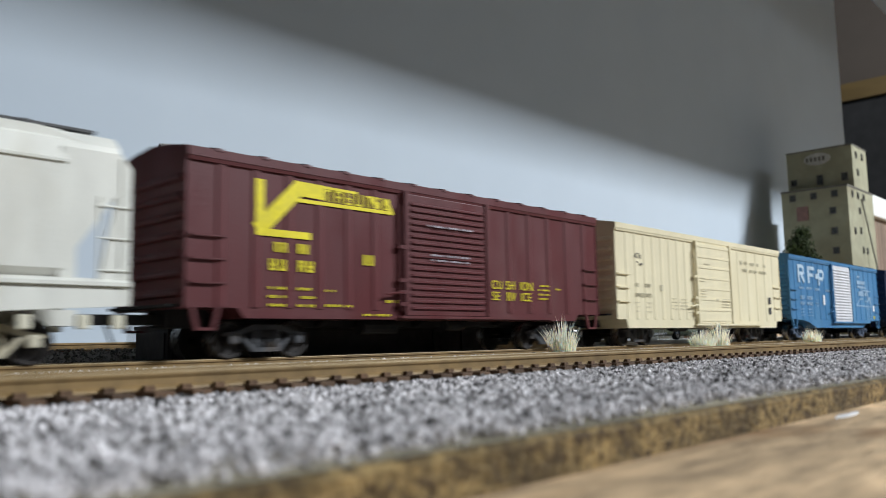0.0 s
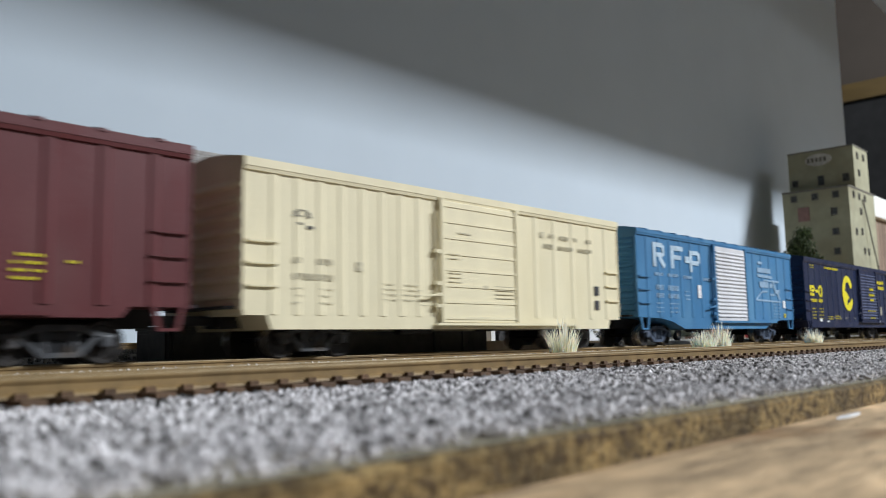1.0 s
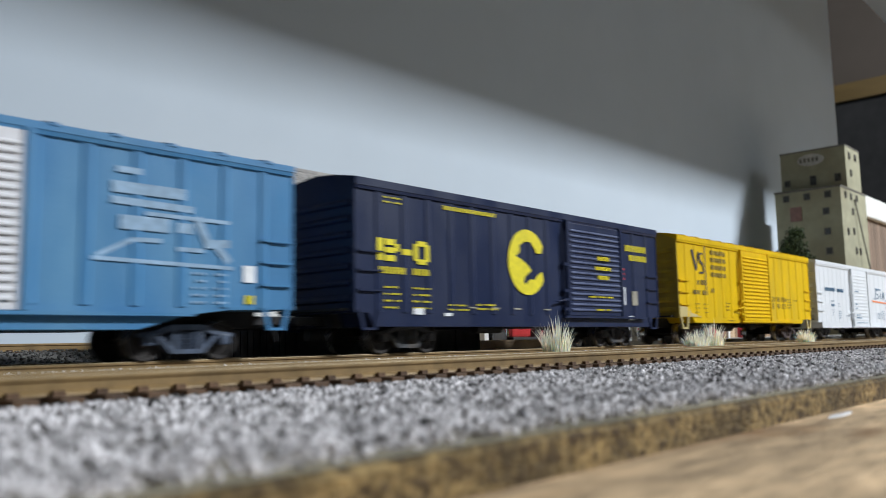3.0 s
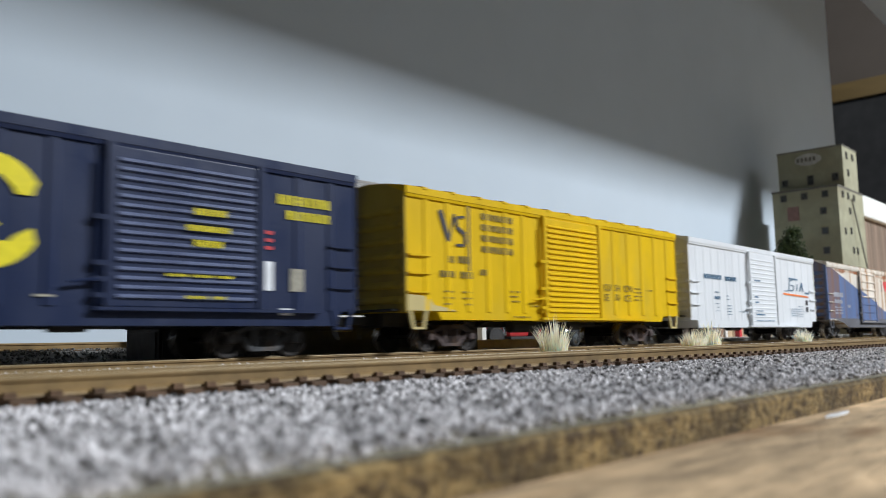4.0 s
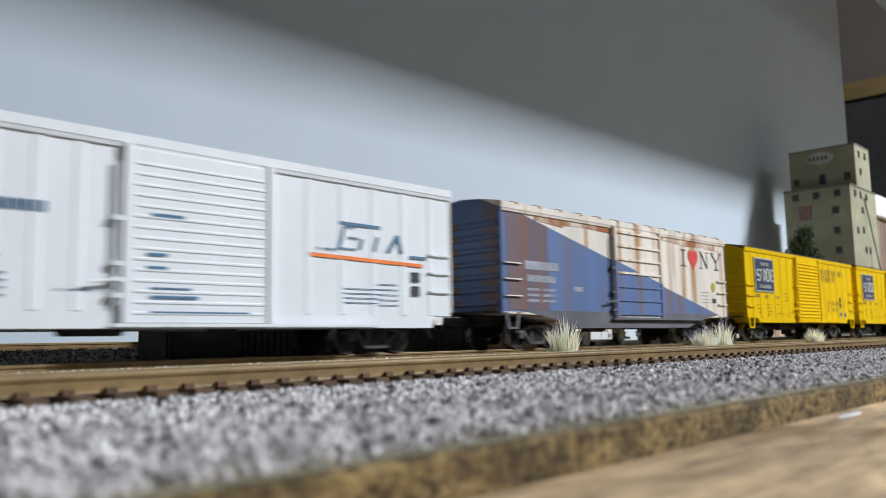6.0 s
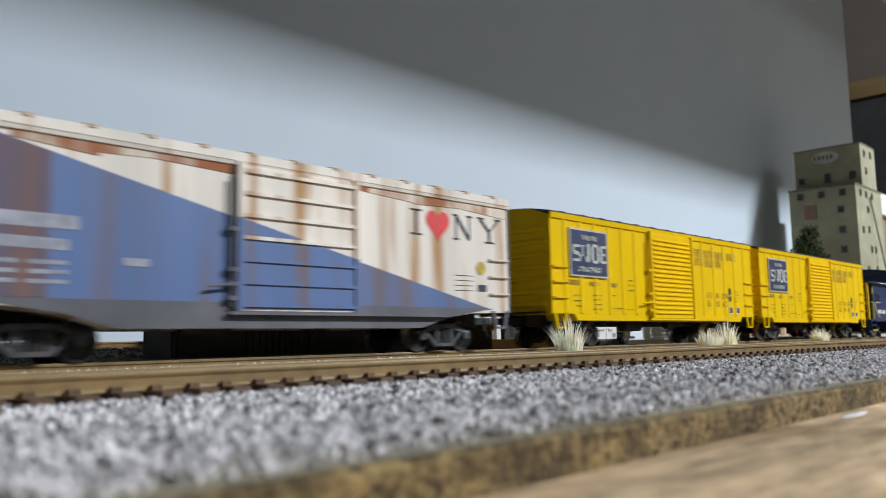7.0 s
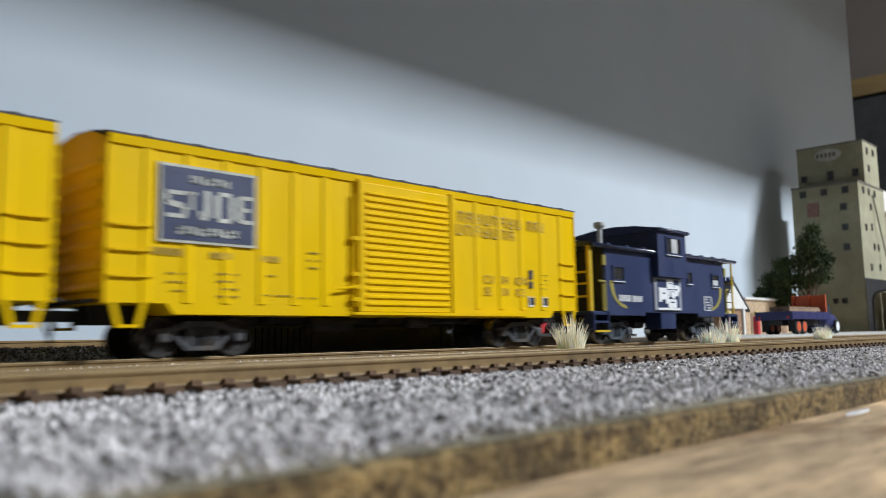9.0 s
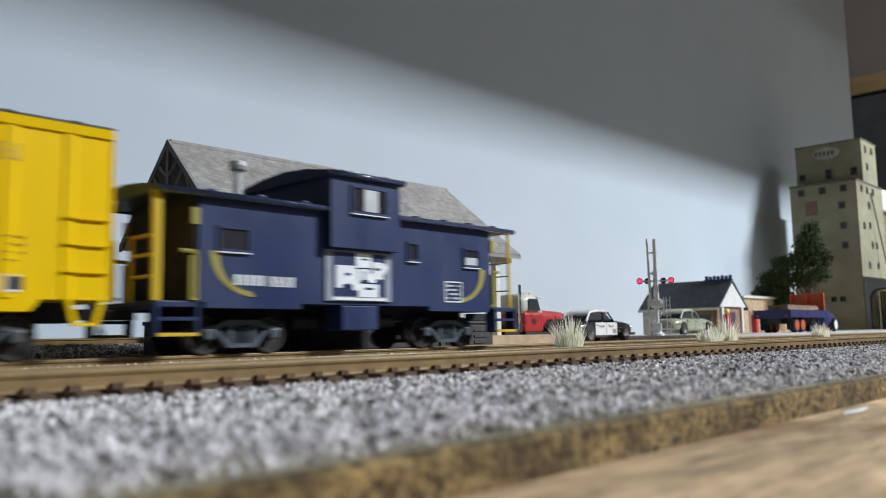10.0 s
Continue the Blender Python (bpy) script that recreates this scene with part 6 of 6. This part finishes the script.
part("lower_roof", bar(EX0 - 0.8, EX1 + 0.8, EY0 - 0.8, EY1 + 0.8, 241, 244, 0.4), EROOF, ge)
part("head_house", bar(UX0, UX1, UY0, UY1, 244, 312, 0.6), ELEV, ge)
part("upper_roof", bar(UX0 - 0.8, UX1 + 0.8, UY0 - 0.8, UY1 + 0.8, 312, 314.0, 0.3), EROOF, ge)


def pane_west(x, y, z, w=8.0, h=9.0):
    f = part("window", bars((x - 0.9, x + 0.2, y - w / 2 - 1.2, y - w / 2, z - h / 2 - 1.2, z + h / 2 + 1.2), (x - 0.9, x + 0.2, y + w / 2, y + w / 2 + 1.2, z - h / 2 - 1.2, z + h / 2 + 1.2),
                            (x - 0.9, x + 0.2, y - w / 2, y + w / 2, z + h / 2, z + h / 2 + 1.2), (x - 1.4, x + 0.2, y - w / 2, y + w / 2, z - h / 2 - 1.2, z - h / 2)), EROOF, ge)
    part("pane", bar(x - 0.3, x + 0.2, y - w / 2, y + w / 2, z - h / 2, z + h / 2), PANE, f)


def pane_south(x, y, z, w=7.0, h=9.0):
    f = part("window", bars((x - w / 2 - 1, x - w / 2, y - 0.9, y + 0.2, z - h / 2 - 1, z + h / 2 + 1), (x + w / 2, x + w / 2 + 1, y - 0.9, y + 0.2, z - h / 2 - 1, z + h / 2 + 1),
                            (x - w / 2, x + w / 2, y - 0.9, y + 0.2, z + h / 2, z + h / 2 + 1), (x - w / 2, x + w / 2, y - 1.2, y + 0.2, z - h / 2 - 1, z - h / 2)), EROOF, ge)
    part("pane", bar(x - w / 2, x + w / 2, y - 0.3, y + 0.2, z - h / 2, z + h / 2), PANE, f)


for y, z in ((463, 236), (430.5, 235), (399, 235), (403, 204.5), (402.6, 172.4), (402.3, 141.2)):
    pane_west(EX0, y, min(z, 231))
for y, h in ((471, 9), (430, 14), (392, 11)):
    pane_west(UX0, y, 262, 8.0, h)
for x, z in ((1365, 231), (1394, 231), (1424, 231), (1398, 207), (1367, 172), (1397, 174.6), (1403, 143.5), (1424, 143.5), (1380, 110), (1425, 112)):
    pane_south(x, EY0, z)
for x, z in ((1396, 298), (1428, 299), (1400, 270)):
    pane_south(x, UY0, z)
part("hatch", bar(EX0 - 1.4, EX0 + 0.2, 440, 458, 193, 216, 0.3), material("hatch_red_brown", (0.22, 0.12, 0.10), vary=0.2, scale=150), ge, "red-brown hatch")
bm = bmesh.new()
for a, b in ((0, 0.8),):
    prism(bm, [(432 + 21 * math.cos(2 * math.pi * i / 28), 297 + 10 * math.sin(2 * math.pi * i / 28)) for i in range(28)], UX0 - 0.9, UX0 + 0.1, "x")
si = part("oval_sign", bm, material("faded_sign", (0.42, 0.40, 0.36), vary=0.2, scale=150), ge, "faded oval sign")
mark("lettering", bars(*[(UX0 - 1.2, UX0 - 0.7, 420 + i * 6.4, 424 + i * 6.4, 293.5, 300.5) for i in range(5)]), EROOF, si)
for y in (411, 424):
    part("vent", bar(EX0 - 1.0, EX0 + 0.2, y - 4, y + 4, 54, 62), PANE, ge)
bm = bmesh.new()
tube(bm, (1408, EY0 - 1.5, 228), (1440, EY0 - 12, 90), 1.1, 6)
part("downspout", bm, EROOF, ge)
# loading shed on the elevator's front
SHEDGREY = material("shed_grey_blue", (0.20, 0.22, 0.26), rough=0.7, vary=0.15, scale=120)
ls = thing("loading_shed", "grey-blue loading shed with an arched dark doorway", "shed", (1259, 356, 7.6))
bm = bmesh.new()
arch = [(-9, 0), (-9, 46), (-11, 53), (-16, 57), (-24, 58), (-46, 58), (-54, 56), (-58, 50), (-59, 42), (-59, 0)]
prism(bm, [(0, 0), (0, 76), (-82, 60.5), (-82, 0)] + arch[::-1], 0, 3, "x")
part("front_wall", bm, SHEDGREY, ls)
part("back_room", bar(70, 73, -82, 0, 0, 60), ELEV, ls)
bm = bmesh.new()
prism(bm, [(0, 76.2), (0, 79), (-85, 63), (-85, 60.2)], -3, 76, "x")
part("roof", bm, SHEDGREY, ls)
for x in (3, 68):
    part("post", bar(x, x + 3, -81.5, -78.5, 0, 61), SHEDGREY, ls)
bm = bmesh.new()
outer = [(-6.5, 0), (-6.5, 47), (-9, 55), (-15, 59.6), (-24, 60.6), (-46, 60.6), (-55.4, 58), (-60.4, 51), (-61.5, 42), (-61.5, 0)]
prism(bm, outer + arch[::-1], -1.4, 0.1, "x")
part("door_frame", bm, BLACK, ls)
for z in (4, 12):
    part("crate", bar(40, 58, -40, -16, z - 4, z + 3.6, 0.5), LUMBER, ls)

# brown board building with a white roof edge, beyond the elevator
bb = thing("board_building", "brown board-sided building with a white roof edge", "building", (1630, 400, 7.6))
BOARDS = material("brown_boards", (0.20, 0.14, 0.10), rough=0.8, vary=0.25, scale=90, random_object=0.25, stretch=(1, 1, 0.1))
part("core", bar(-110, 110, 2, 90, 0, 206), BOARDS, bb)
for i in range(22):
    part("board", bar(-110 + i * 10 + 0.3, -110 + i * 10 + 9.7, 0.6, 2.2, 0, 206), BOARDS, bb)
part("roof", bar(-116, 116, -8, 94, 206, 244, 3), CREAMWALL, bb, "thick white roof edge")


# ---------------------------------------------------------------- tree by the elevator
BARK = material("bark", (0.12, 0.075, 0.05), rough=0.9, vary=0.3, scale=300, bump=0.5)
LEAF = material("leaf_clumps", (0.038, 0.058, 0.016), rough=0.85, vary=0.35, scale=400, bump=0.2, island=0.5)


def tree(x, y, z, clumps, seed):
    rng = random.Random(seed)
    ob = thing("tree", "leafy dark green model tree before the grain elevator", "tree", (x, y, z))
    bm = bmesh.new()
    tube(bm, (0, 0, 0), (2, -4, 30), 3.6, 9, 2.6)
    tube(bm, (2, -4, 30), (0, -8, 62), 2.6, 9, 1.4)
    for cx, cy, cz, r, n in clumps:
        tube(bm, (1, -3, max(14, cz * 0.45)), (cx, cy, cz), 1.5, 7, 0.4)
    part("trunk", bm, BARK, ob)
    bm = bmesh.new()
    for cx, cy, cz, r, n in clumps:
        for _ in range(n):
            d = Vector((rng.gauss(0, 1), rng.gauss(0, 1), rng.gauss(0, 1))).normalized() * r * rng.random() ** 0.4 * rng.uniform(0.75, 1.15)
            p = Vector((cx, cy, cz)) + Vector((d.x, d.y, d.z * 0.85))
            s = rng.uniform(1.4, 3.0)
            e = Euler((rng.uniform(0, 6), rng.uniform(0, 6), rng.uniform(0, 6))).to_matrix()
            vs = [bm.verts.new(p + e @ Vector(q)) for q in ((s, 0, 0), (0, s * 0.6, s * 0.2), (-s, 0, 0), (0, -s * 0.6, s * 0.2), (0, 0, -s * 0.3))]
            bm.faces.new((vs[0], vs[1], vs[4]))
            bm.faces.new((vs[1], vs[2], vs[4]))
            bm.faces.new((vs[2], vs[3], vs[4]))
            bm.faces.new((vs[3], vs[0], vs[4]))
    tagged(part("crown", bm, LEAF, ob), kind="stuff")


tree(1150, 400, 7.6, [(0, -12, 142, 13, 300), (0, -8, 122, 20, 800), (4, -20, 100, 18, 700), (0, 6, 100, 18, 600), (-4, -22, 78, 14, 400), (0, 24, 74, 20, 700), (0, 36, 52, 18, 600), (4, 4, 74, 18, 450), (0, 18, 44, 16, 400), (0, 46, 74, 19, 800), (2, 60, 56, 15, 600), (0, 30, 96, 15, 500), (0, 40, 40, 16, 500)], 7)


# ---------------------------------------------------------------- what moves
def motions():
    def gone(t):
        return SPEED * t - EASE * t * t
    for car, centre in CARS:
        walk(car, [(t, pose((centre - gone(t)) * MM, TRACK_TRAIN * MM, RAIL_Z * MM)) for t in range(11)])
    for w, x in WHEELSETS:
        walk(w, [(i / 30, Matrix.Translation((x * MM, 0, WHEEL_R * MM)) @ Matrix.Rotation(-gone(i / 30) / WHEEL_R, 4, "Y")) for i in range(301)])


motions()
